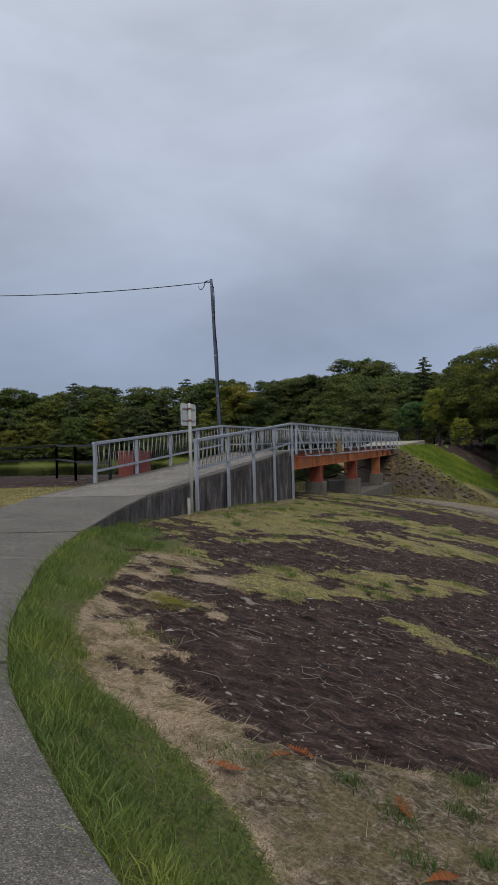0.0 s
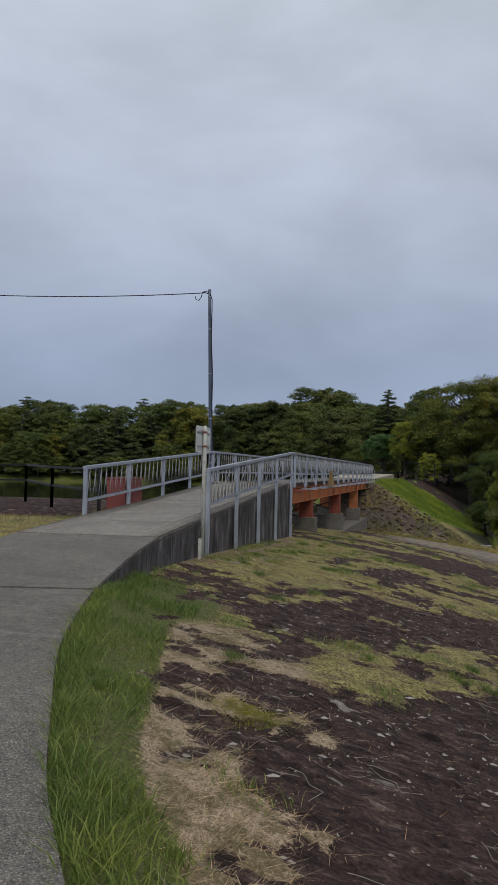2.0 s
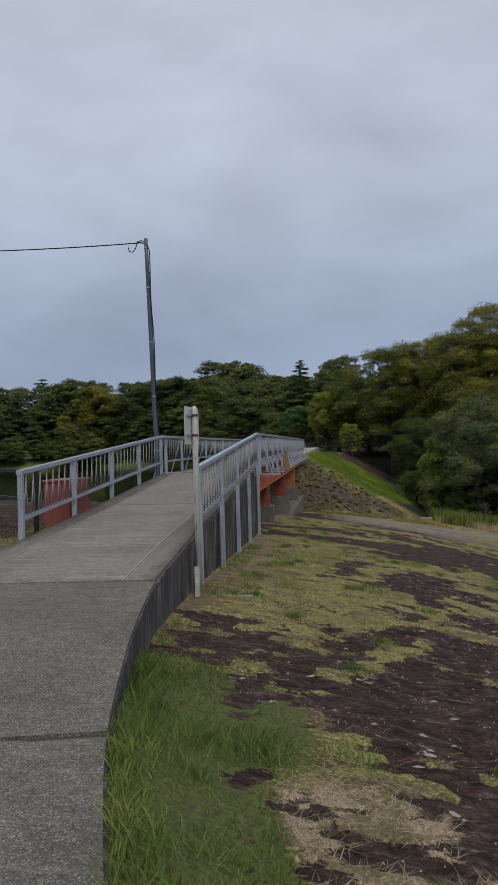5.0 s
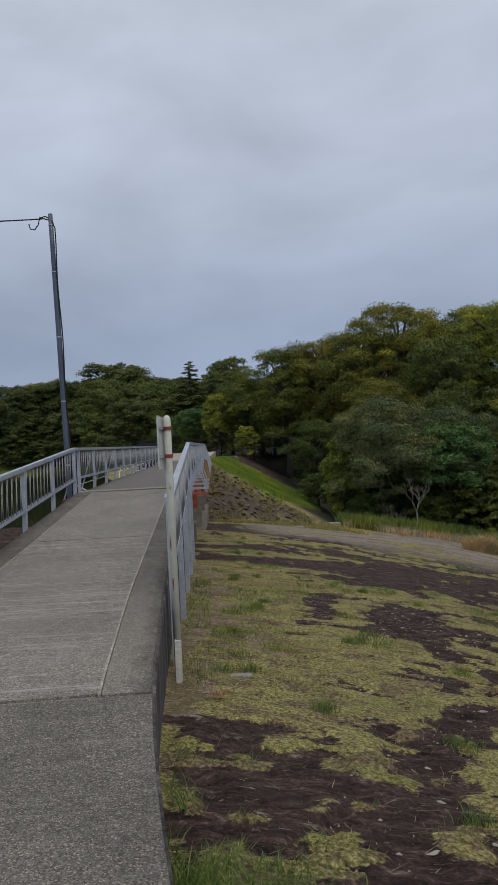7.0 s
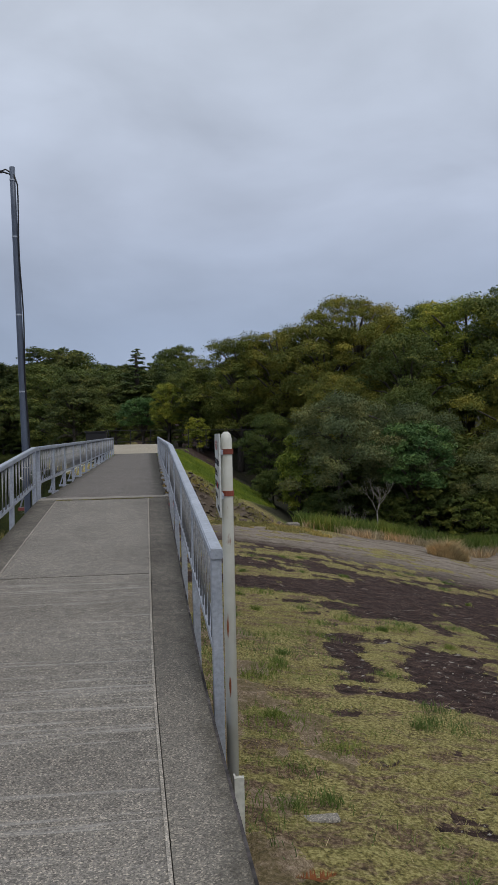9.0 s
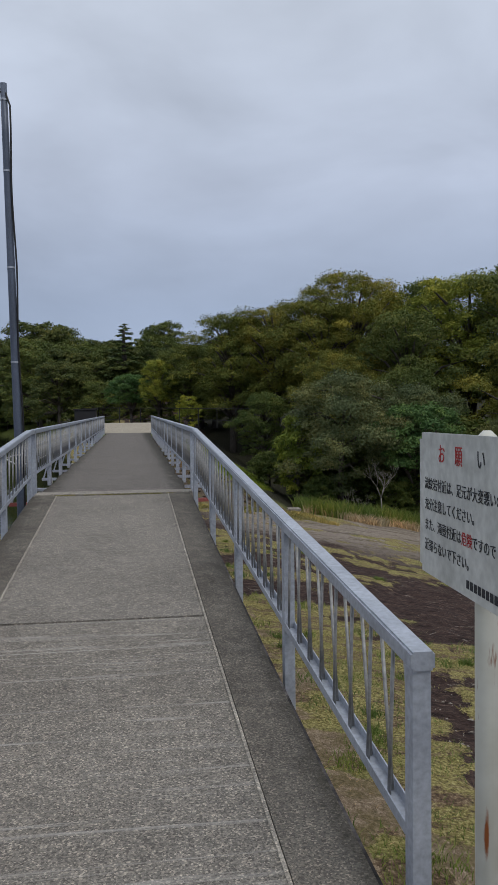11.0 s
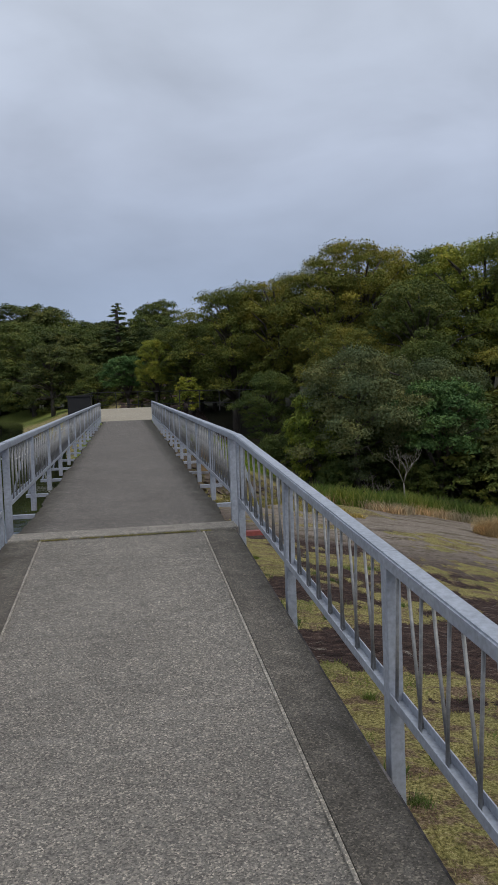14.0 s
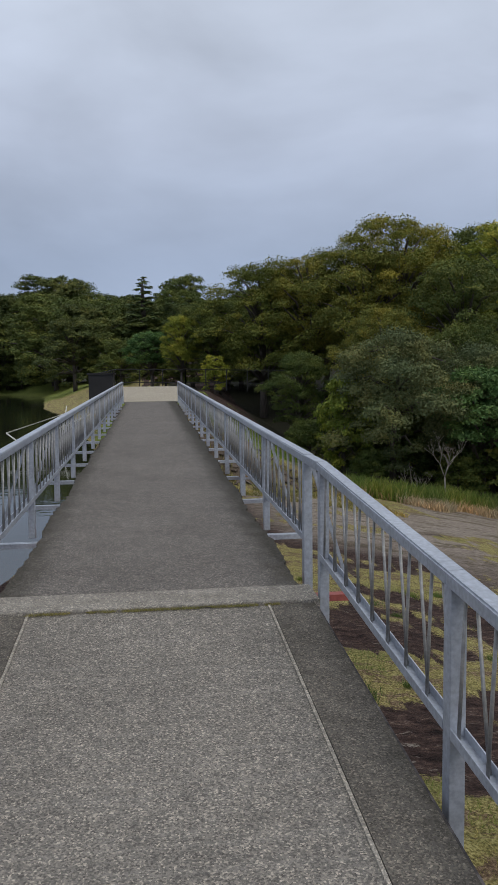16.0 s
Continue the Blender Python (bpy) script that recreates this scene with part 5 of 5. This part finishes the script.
plant("green2", 6.0, 88.0, 7.6, 1.2)
plant("bright", -0.6, 82.0, 4.6, 1.2)
plant("ybush", 3.8, 75.0, 2.6, 1.1)
plant("cedar", -1.2, 104.0, 11.2, 2.3)
plant("far2", 3.6, 130.0, 14.6, 1.0)
for row, (off, rise) in enumerate(((3, 7.0), (10, 11.0), (19, 13.6))):
    for i in range(22):
        k = i / 21
        x = -112 + 98 * k + rng.normal() * 1.0
        y = float(np.interp(x, [-125, -85, -40, -20, -12], [112, 128, 134, 132, 122])) + off + rng.normal() * 1.2
        kind = (["pine", "far2", "far", "far2", "pine", "far3"] if x < -35 else ["far", "far2", "far", "far3", "pine", "far2"])[int(rng.integers(0, 6))]
        plant(kind, x, y, rise + rng.normal() * 1.1, 1.35)
        if row == 0:
            plant("under", x + 2, y - 1, 2.4 + rng.random(), 1.6)
# bare pale sapling
sap = thing("bare_sapling", "bare pale forked sapling among the reeds", "tree")
bm = bmesh.new()
rs = random.Random(5)


def limb(p, d, length, r, depth):
    q = p + d * length
    mid = p.lerp(q, 0.5) + Vector((rs.uniform(-1, 1), rs.uniform(-1, 1), 0)) * length * 0.06
    tube(bm, [p, mid, q], [r, r * 0.85, r * 0.65], 5)
    if depth:
        for _ in range(rs.choice((2, 2, 3))):
            nd = (d + Vector((rs.uniform(-1, 1) * 0.75, rs.uniform(-1, 1) * 0.4, rs.uniform(0.0, 0.5)))).normalized()
            limb(q, nd, length * rs.uniform(0.62, 0.85), r * 0.62, depth - 1)


limb(Vector((11.68, 50.7, -3.95)), Vector((-0.05, 0, 1)), 0.75, 0.045, 5)
part("branches", bm, M_PALEBARK, sap, "", True)
sap2 = copy_thing(sap, Matrix.Translation((1.4, 1.4, -0.5)) @ Matrix.Rotation(0.12, 4, "Y") @ Matrix.Diagonal((0.83, 1, 0.9, 1)))


# ---- grass ----
def blades(rng_, x, y, height, width, lean=0.5, bent=True):
    n_ = len(x)
    z = ground_lookup(x, y) - 0.01
    ang = rng_.random(n_) * 2 * math.pi
    dx, dy = np.cos(ang), np.sin(ang)
    la = ang + rng_.normal(size=n_) * 1.2
    h = height * (0.55 + 0.75 * rng_.random(n_))
    l = h * lean * (0.3 + rng_.random(n_))
    base = np.stack([x, y, z], -1)
    side = np.stack([dx, dy, dx * 0], -1) * (width * (0.6 + 0.7 * rng_.random(n_)))[:, None]
    mid = base + np.stack([np.cos(la) * l * 0.35, np.sin(la) * l * 0.35, h * 0.6], -1)
    tip = base + np.stack([np.cos(la) * l, np.sin(la) * l, h], -1)
    if bent:
        v = np.stack([base - side, base + side, mid + side * 0.8, mid - side * 0.8, tip], 1).reshape(-1, 3)
        k = np.arange(n_)[:, None] * 5
        f = np.concatenate([k + np.array([[0, 1, 2]]), k + np.array([[0, 2, 3]]), k + np.array([[3, 2, 4]])])
    else:
        v = np.stack([base - side, base + side, tip], 1).reshape(-1, 3)
        f = np.arange(n_ * 3).reshape(-1, 3)
    return v, f


def ground_lookup(x, y):
    """Height of the finished ground sheet."""
    i = np.clip(np.searchsorted(gx, x) - 1, 0, len(gx) - 2)
    j = np.clip(np.searchsorted(gy, y) - 1, 0, len(gy) - 2)
    fx, fy = (x - gx[i]) / (gx[i + 1] - gx[i]), (y - gy[j]) / (gy[j + 1] - gy[j])
    return (GZ[j, i] * (1 - fx) + GZ[j, i + 1] * fx) * (1 - fy) + (GZ[j + 1, i] * (1 - fx) + GZ[j + 1, i + 1] * fx) * fy


def scatter(rng_, n_, x0, x1, y0, y1):
    return rng_.uniform(x0, x1, n_), rng_.uniform(y0, y1, n_)


def on_turf(x, y):
    return (poly_dist(x, y, ROAD) > 0.0) & ((x > 0.06) | (y < 11))


g = np.random.default_rng(3)
# green verge
x, y = scatter(g, 260000, 0.0, 7.5, 0.2, 13.5)
d = dist_to_edge(x, y)
keep = on_turf(x, y) & (d < np.where(y > 5.5, 0.95, 2.2)) & (dry_mask(x, y) < 0.5 + 0.3 * (g.random(len(x)) - 0.5)) & (rock_mask(x, y) < 0.4)
keep &= g.random(len(x)) < smooth(12.5, 9.0, y) * (0.65 + 0.35 * smooth(0.35, 0.6, fbm(x * 1.4, y * 1.4, 3, 8)) + 0.6 * smooth(0.3, 0.1, d))
keep &= ~((y < 12) & (x < -0.5))
x, y, d = x[keep], y[keep], d[keep]
hgt = 0.028 + 0.035 * smooth(0.35, 0.05, d) + 0.035 * smooth(0.5, 0.7, fbm(x * 1.1, y * 1.1, 3, 15))
clump = smooth(0.50, 0.60, fbm(x * 1.9, y * 1.9, 3, 15))
old = (g.random(len(x)) < 0.12) | (g.random(len(x)) < 0.62 * (1 - clump) * smooth(0.12, 0.3, d))
hgt = hgt + 0.02 * clump
v, f = blades(g, x[~old], y[~old], hgt[~old] * 1.35, 0.0032, 1.1)
tagged(mesh_object("verge_grass", v, f, L_GRASS), "lush green grass verge along the path", "grass", kind="stuff")
v, f = blades(g, x[old], y[old], hgt[old] * 0.75, 0.0026, 1.3, False)
tagged(mesh_object("verge_short_grass", v, f, L_VERGE), "short pale yellow-green blades of the verge", "grass", kind="stuff")
# straw
x, y = scatter(g, 230000, 0.5, 8.0, 1.0, 11.5)
keep = on_turf(x, y) & (dry_mask(x, y) > 0.35 + 0.3 * g.random(len(x))) & (rock_mask(x, y) < 0.55 + 0.25 * g.random(len(x)))
keep &= g.random(len(x)) < 0.8 - 0.6 * dirt_mask(x, y)
x, y = x[keep], y[keep]
v, f = blades(g, x, y, 0.016 + 0.018 * g.random(len(x)), 0.003, 5.5, False)
tagged(mesh_object("dry_grass", v, f, L_STRAW), "flattened straw-coloured dry grass", "grass", kind="stuff")
mx_, my_ = 2.3 + g.normal(size=9000) * 0.14, 6.68 + g.normal(size=9000) * 0.1
v, f = blades(g, mx_, my_, np.full(9000, 0.018), 0.003, 1.2, False)
tagged(mesh_object("moss", v, f, leaf_material("yellow_moss", (0.12, 0.13, 0.02), (0.24, 0.24, 0.035), (0.38, 0.34, 0.07))), "yellow-green moss cushion on the rock", "moss", kind="stuff")
# turf on the slope, thinner with distance
x, y = scatter(g, 420000, 0.06, 10.0, 3.5, 40.0)
keep = on_turf(x, y) & (rock_mask(x, y) < 0.5 + 0.3 * (g.random(len(x)) - 0.5)) & (dry_mask(x, y) < 0.5) & (fbm(x * 1.6 + 5, y * 2.4, 5, 81) + 0.15 * (g.random(len(x)) - 0.5) < 0.515) & ((dist_to_edge(x, y) > 0.7) | (y > 9.5))
keep &= g.random(len(x)) < smooth(40, 12, y) * 0.75 + 0.15
x, y = x[keep], y[keep]
green = fbm(x * 0.9, y * 0.9, 3, 52) > 0.64 + 0.1 * (g.random(len(x)) - 0.5)
v, f = blades(g, x[~green], y[~green], np.full((~green).sum(), 0.034), 0.004, 1.3, False)
tagged(mesh_object("turf_grass", v, f, L_TURF), "short yellowing turf between the rock outcrops", "grass", kind="stuff")
v, f = blades(g, x[green], y[green], np.full(green.sum(), 0.05), 0.004, 0.8, False)
tagged(mesh_object("turf_grass", v, f, L_GRASS), "short green turf between the rock outcrops", "grass", kind="stuff")
# left of the ramp
x, y = scatter(g, 60000, -10.0, -2.02, 8.0, 24.0)
keep = on_turf(x + 9, y) & (rock_mask(x, y) < 0.5) & (poly_dist(x, y, ROAD) > 0.03)
x, y = x[keep], y[keep]
v, f = blades(g, x, y, 0.05 + 0.12 * smooth(1.0, 0.2, np.abs(x + 2.4)) * smooth(14, 16, y), 0.005, 0.8, False)
tagged(mesh_object("turf_grass", v, f, L_TURF), "yellow-green turf beside the pond", "grass", kind="stuff")
# pale litter over turf and rock
x, y = scatter(g, 46000, 0.3, 8.0, 2.5, 24.0)
keep = on_turf(x, y) & (dist_to_edge(x, y) > 0.4) & (g.random(len(x)) < smooth(24, 10, y) * (0.25 + 0.75 * smooth(0.5, 0.62, fbm(x * 2.2, y * 3.0, 4, 57))))
v, f = blades(g, x[keep], y[keep], 0.012 + 0.012 * g.random(keep.sum()), 0.0028, 6.0, False)
tagged(mesh_object("straw_litter", v, f, L_STRAW), "pale straw litter strewn over turf and rock", "grass", kind="stuff")
# tufts
cx, cy = scatter(g, 300, 0.3, 8, 3.0, 30)
keep = (rock_mask(cx, cy) < 0.6) & on_turf(cx, cy)
cx, cy = cx[keep], cy[keep]
cx, cy = np.append(cx, [0.62, 0.5, 1.9, 4.1]), np.append(cy, [13.9, 14.3, 7.9, 2.6])
rad = 0.03 + 0.09 * g.random(len(cx))
k = g.integers(0, len(cx), 16000)
x, y = cx[k] + g.normal(size=16000) * rad[k], cy[k] + g.normal(size=16000) * rad[k]
keep = on_turf(x, y)
v, f = blades(g, x[keep], y[keep], np.full(keep.sum(), 0.07), 0.003, 0.9)
tagged(mesh_object("grass_tufts", v, f, L_GRASS), "taller green grass tufts", "grass", kind="stuff")
# moss and weeds in the joint at the bridge end, and grass at the wall's foot
x, y = scatter(g, 5200, -1.85, -0.3, 22.07, 22.13)
keep = fbm(x * 6, y * 6, 4, 6) > 0.5
v, f = blades(g, x[keep], y[keep], np.full(keep.sum(), 0.011), 0.0016, 1.6, False)
v[:, 2] += 0.004 - np.repeat(ground_lookup(x[keep], y[keep]) - 0.01, 3)
tagged(mesh_object("joint_moss", v, f, L_TURF), "brownish moss growing in the joint before the bridge", "moss", kind="stuff")
x, y = scatter(g, 9000, 0.03, 0.3, 8.5, 22.0)
keep = (fbm(x * 0.5, y * 0.8, 3, 17) > 0.52) & ((y < 11.5) | (g.random(len(x)) < 0.25))
v, f = blades(g, x[keep], y[keep], np.full(keep.sum(), 0.07), 0.003, 0.8)
tagged(mesh_object("wall_foot_grass", v, f, L_GRASS), "taller grass along the foot of the ramp wall", "grass", kind="stuff")
# reeds at the far edge of the rock
x, y = scatter(g, 26000, 7.4, 24, 46.5, 52.5)
edge_y = 49.2 + 0.5 * np.sin(x * 1.1) - 0.18 * np.clip(x - 12, 0, 20)
keep = (y > edge_y) & (y < edge_y + 2.6)
x, y = x[keep], y[keep]
v, f = blades(g, x, y, np.full(len(x), 0.75), 0.018, 0.5)
tagged(mesh_object("reeds", v, f, leaf_material("reed_leaves", (0.1, 0.15, 0.03), (0.2, 0.26, 0.06), (0.36, 0.33, 0.12), 0.3)), "tall yellow-green reeds at the foot of the shrubs", "reeds", kind="stuff")
x, y = scatter(g, 16000, 7.4, 22, 45.5, 51)
edge_y = 49.0 + 0.5 * np.sin(x * 1.1) - 0.18 * np.clip(x - 12, 0, 20)
keep = (np.abs(y - edge_y - 0.5 * np.sin(x * 2.3)) < 0.8) & (fbm(x * 0.7, y * 0.9, 3, 4) > 0.44)
v, f = blades(g, x[keep], y[keep], np.full(keep.sum(), 0.4), 0.016, 0.9)
tagged(mesh_object("dry_reeds", v, f, L_STRAW), "dry straw-coloured reeds", "reeds", kind="stuff")
# heap of dry grass
a_r = g.random(5000) * 6.283
r_r = np.sqrt(g.random(5000))
x, y = 12.7 + 0.9 * r_r * np.cos(a_r), 43.4 + 0.7 * r_r * np.sin(a_r)
v, f = blades(g, x, y, 0.15 + 0.6 * (1 - r_r ** 2), 0.012, 1.0)
tagged(mesh_object("dry_grass_heap", v, f, L_STRAW), "rounded heap of dry straw-coloured grass at the rock's edge", "grass", kind="stuff")
# meadow on the embankment
x, y = scatter(g, 90000, -1.5, 9, 40, 64)
sd = np.interp(x, [ax_ - 9, ax_, bx_, bx_ + 4], [ay_, ay_, by_, by_ - 3]) - y
keep = (sd < 0.05) & (x > 0.45 + 0.06 * np.clip(y - 51, 0, 30)) & (x < 7.4) & (x - 0.42 * (y - 45) < 2.2)
v, f = blades(g, x[keep], y[keep], np.full(keep.sum(), 0.13), 0.012, 0.7, False)
tagged(mesh_object("meadow_grass", v, f, leaf_material("meadow_leaves", (0.12, 0.17, 0.02), (0.20, 0.26, 0.035), (0.30, 0.32, 0.07), 0.3)), "bright green grass on the embankment slope", "grass", kind="stuff")

# fallen orange fern fronds and pale leaves
for i, (fx_, fy_, a_) in enumerate(((3.82, 3.62, 0.3), (4.02, 4.05, 1.2), (4.75, 3.95, 2.0), (4.98, 3.35, 0.8), (4.12, 4.2, 2.6), (0.34, 12.95, 0.2))):
    rg = np.random.default_rng(i)
    n_ = 90
    t_ = rg.uniform(-1, 1, n_)
    s_ = rg.choice([-1, 1], n_)
    cxp = fx_ + 0.10 * t_ * math.cos(a_)
    cyp = fy_ + 0.10 * t_ * math.sin(a_)
    ex = (1 - np.abs(t_)) * 0.06 + 0.01
    tx, ty = cxp + s_ * ex * -math.sin(a_) + 0.02 * math.cos(a_), cyp + s_ * ex * math.cos(a_) + 0.02 * math.sin(a_)
    z_ = ground_lookup(cxp, cyp) + 0.03
    v = np.stack([np.stack([cxp - 0.004, cyp - 0.003, z_], -1), np.stack([cxp + 0.004, cyp + 0.003, z_], -1), np.stack([tx, ty, z_ + 0.012], -1)], 1).reshape(-1, 3)
    tagged(mesh_object("fern_frond", v, np.arange(n_ * 3).reshape(-1, 3), L_FERN), "dead orange fern frond lying on the turf", "leaf", "fallen fronds")

# pale chips and twigs on the rock
n_ = 1700
x, y = scatter(g, 5600, 0.8, 7.5, 3.2, 20)
keep = rock_mask(x, y) > 0.5
x, y = x[keep][:n_], y[keep][:n_]
z = ground_lookup(x, y)
s = 0.003 + 0.02 * g.random(len(x)) ** 5
ang = g.normal(size=len(x)) * 0.5 - 0.4
ca, sa = np.cos(ang), np.sin(ang)
ring = []
for k in range(6):
    th = k * math.pi / 3
    rx_, ry_ = np.cos(th) * s * (1.8 + g.random(len(x))), np.sin(th) * s * (0.5 + 0.6 * g.random(len(x)))
    ring.append(np.stack([x + rx_ * ca - ry_ * sa, y + rx_ * sa + ry_ * ca, z + 0.002], -1))
ring.append(np.stack([x, y, z + 0.012 + s * 0.2], -1))
v = np.stack(ring, 1).reshape(-1, 3)
k = np.arange(len(x))[:, None] * 7
f = np.concatenate([k + np.array([[i, (i + 1) % 6, 6]]) for i in range(6)])
tagged(mesh_object("stone_chips", v, f, weathered("pale_chips", (0.42, 0.38, 0.34), (0.24, 0.21, 0.18), 0.9)), "pale flat stone chips scattered on the rock", "stones", kind="stuff")
bm = bmesh.new()
rt = random.Random(9)
for _ in range(95):
    x0, y0 = rt.uniform(1.8, 6), rt.uniform(3.8, 9.5)
    a0 = rt.uniform(-0.9, 0.3)
    L = rt.uniform(0.06, 0.4)
    pts = []
    for q in range(5):
        xx, yy = x0 + math.cos(a0) * L * q / 4, y0 + math.sin(a0) * L * q / 4
        a0 += rt.uniform(-0.6, 0.6)
        pts.append((xx, yy, float(ground_lookup(np.array([xx]), np.array([yy]))[0]) + 0.008))
    tube(bm, pts, 0.0022, 4)
tagged(part("dry_roots", bm, M_PALEBARK), "pale dry roots and twigs on the rock", "twigs", kind="stuff")

# ---- stone facing of the embankment, last ----
facing = thing("stone_facing", "dark rough stone pitching on the embankment end", "stonework", kind="structure")
rng = np.random.default_rng(12)
stone_meshes = []
for k in range(6):
    bm = bmesh.new()
    bmesh.ops.create_icosphere(bm, subdivisions=1, radius=1)
    for q in bm.verts:
        q.co *= 0.8 + 0.35 * rng.random()
        q.co.z *= 0.55
    me = bpy.data.meshes.new("stone")
    bm.to_mesh(me)
    bm.free()
    me.materials.append(M_STONE)
    stone_meshes.append(me)
made = 0
for row in range(17):
    for col in range(25):
        x = -0.2 + 0.30 * col + 0.15 * (row % 2) + rng.normal() * 0.1
        y_edge = float(np.interp(x, [ax_ - 9, ax_, bx_, bx_ + 4], [ay_, ay_, by_, by_ - 3]))
        y = y_edge - 0.12 - 0.27 * row + rng.normal() * 0.1
        z = float(ground_lookup(np.array([x]), np.array([y]))[0])
        zr = float(ground_raw(np.array([x]), np.array([y]))[0])
        if x > 7.2 or z < zr - 0.05 or made > 300 or (z < zr + 0.06 and row > 3):
            continue
        ob = new("stone", stone_meshes[int(rng.integers(0, 6))])
        ob.parent = facing
        ob.matrix_basis = Matrix.Translation((x, y, z + 0.02)) @ Euler((0.55, 0.1 * rng.normal(), rng.random() * 6.28)).to_matrix().to_4x4() @ Matrix.Diagonal((0.11 + 0.07 * rng.random(), 0.1 + 0.07 * rng.random(), 0.075, 1))
        made += 1
x, y = scatter(np.random.default_rng(91), 26000, -0.2, 7.4, 42.0, 50.4)
sd_ = np.interp(x, [ax_ - 9, ax_, bx_, bx_ + 4], [ay_, ay_, by_, by_ - 3]) - y
keep = (sd_ > 0) & (sd_ < 6.5) & (fbm(x * 1.6, y * 1.6, 4, 19) > 0.5)
v, f = blades(np.random.default_rng(92), x[keep], y[keep], np.full(keep.sum(), 0.13), 0.010, 0.9)
tagged(mesh_object("facing_weeds", v, f, L_TURF), "dull weeds growing between the stones of the embankment", "weeds", kind="stuff")
bm = bmesh.new()
box(bm, 6.55, 7.15, 48.9, 49.5, -4.4, -3.42, 0.05, Matrix.Identity(4))
tagged(part("concrete_block", bm, M_STRIP), "pale concrete block at the toe of the embankment", "block")
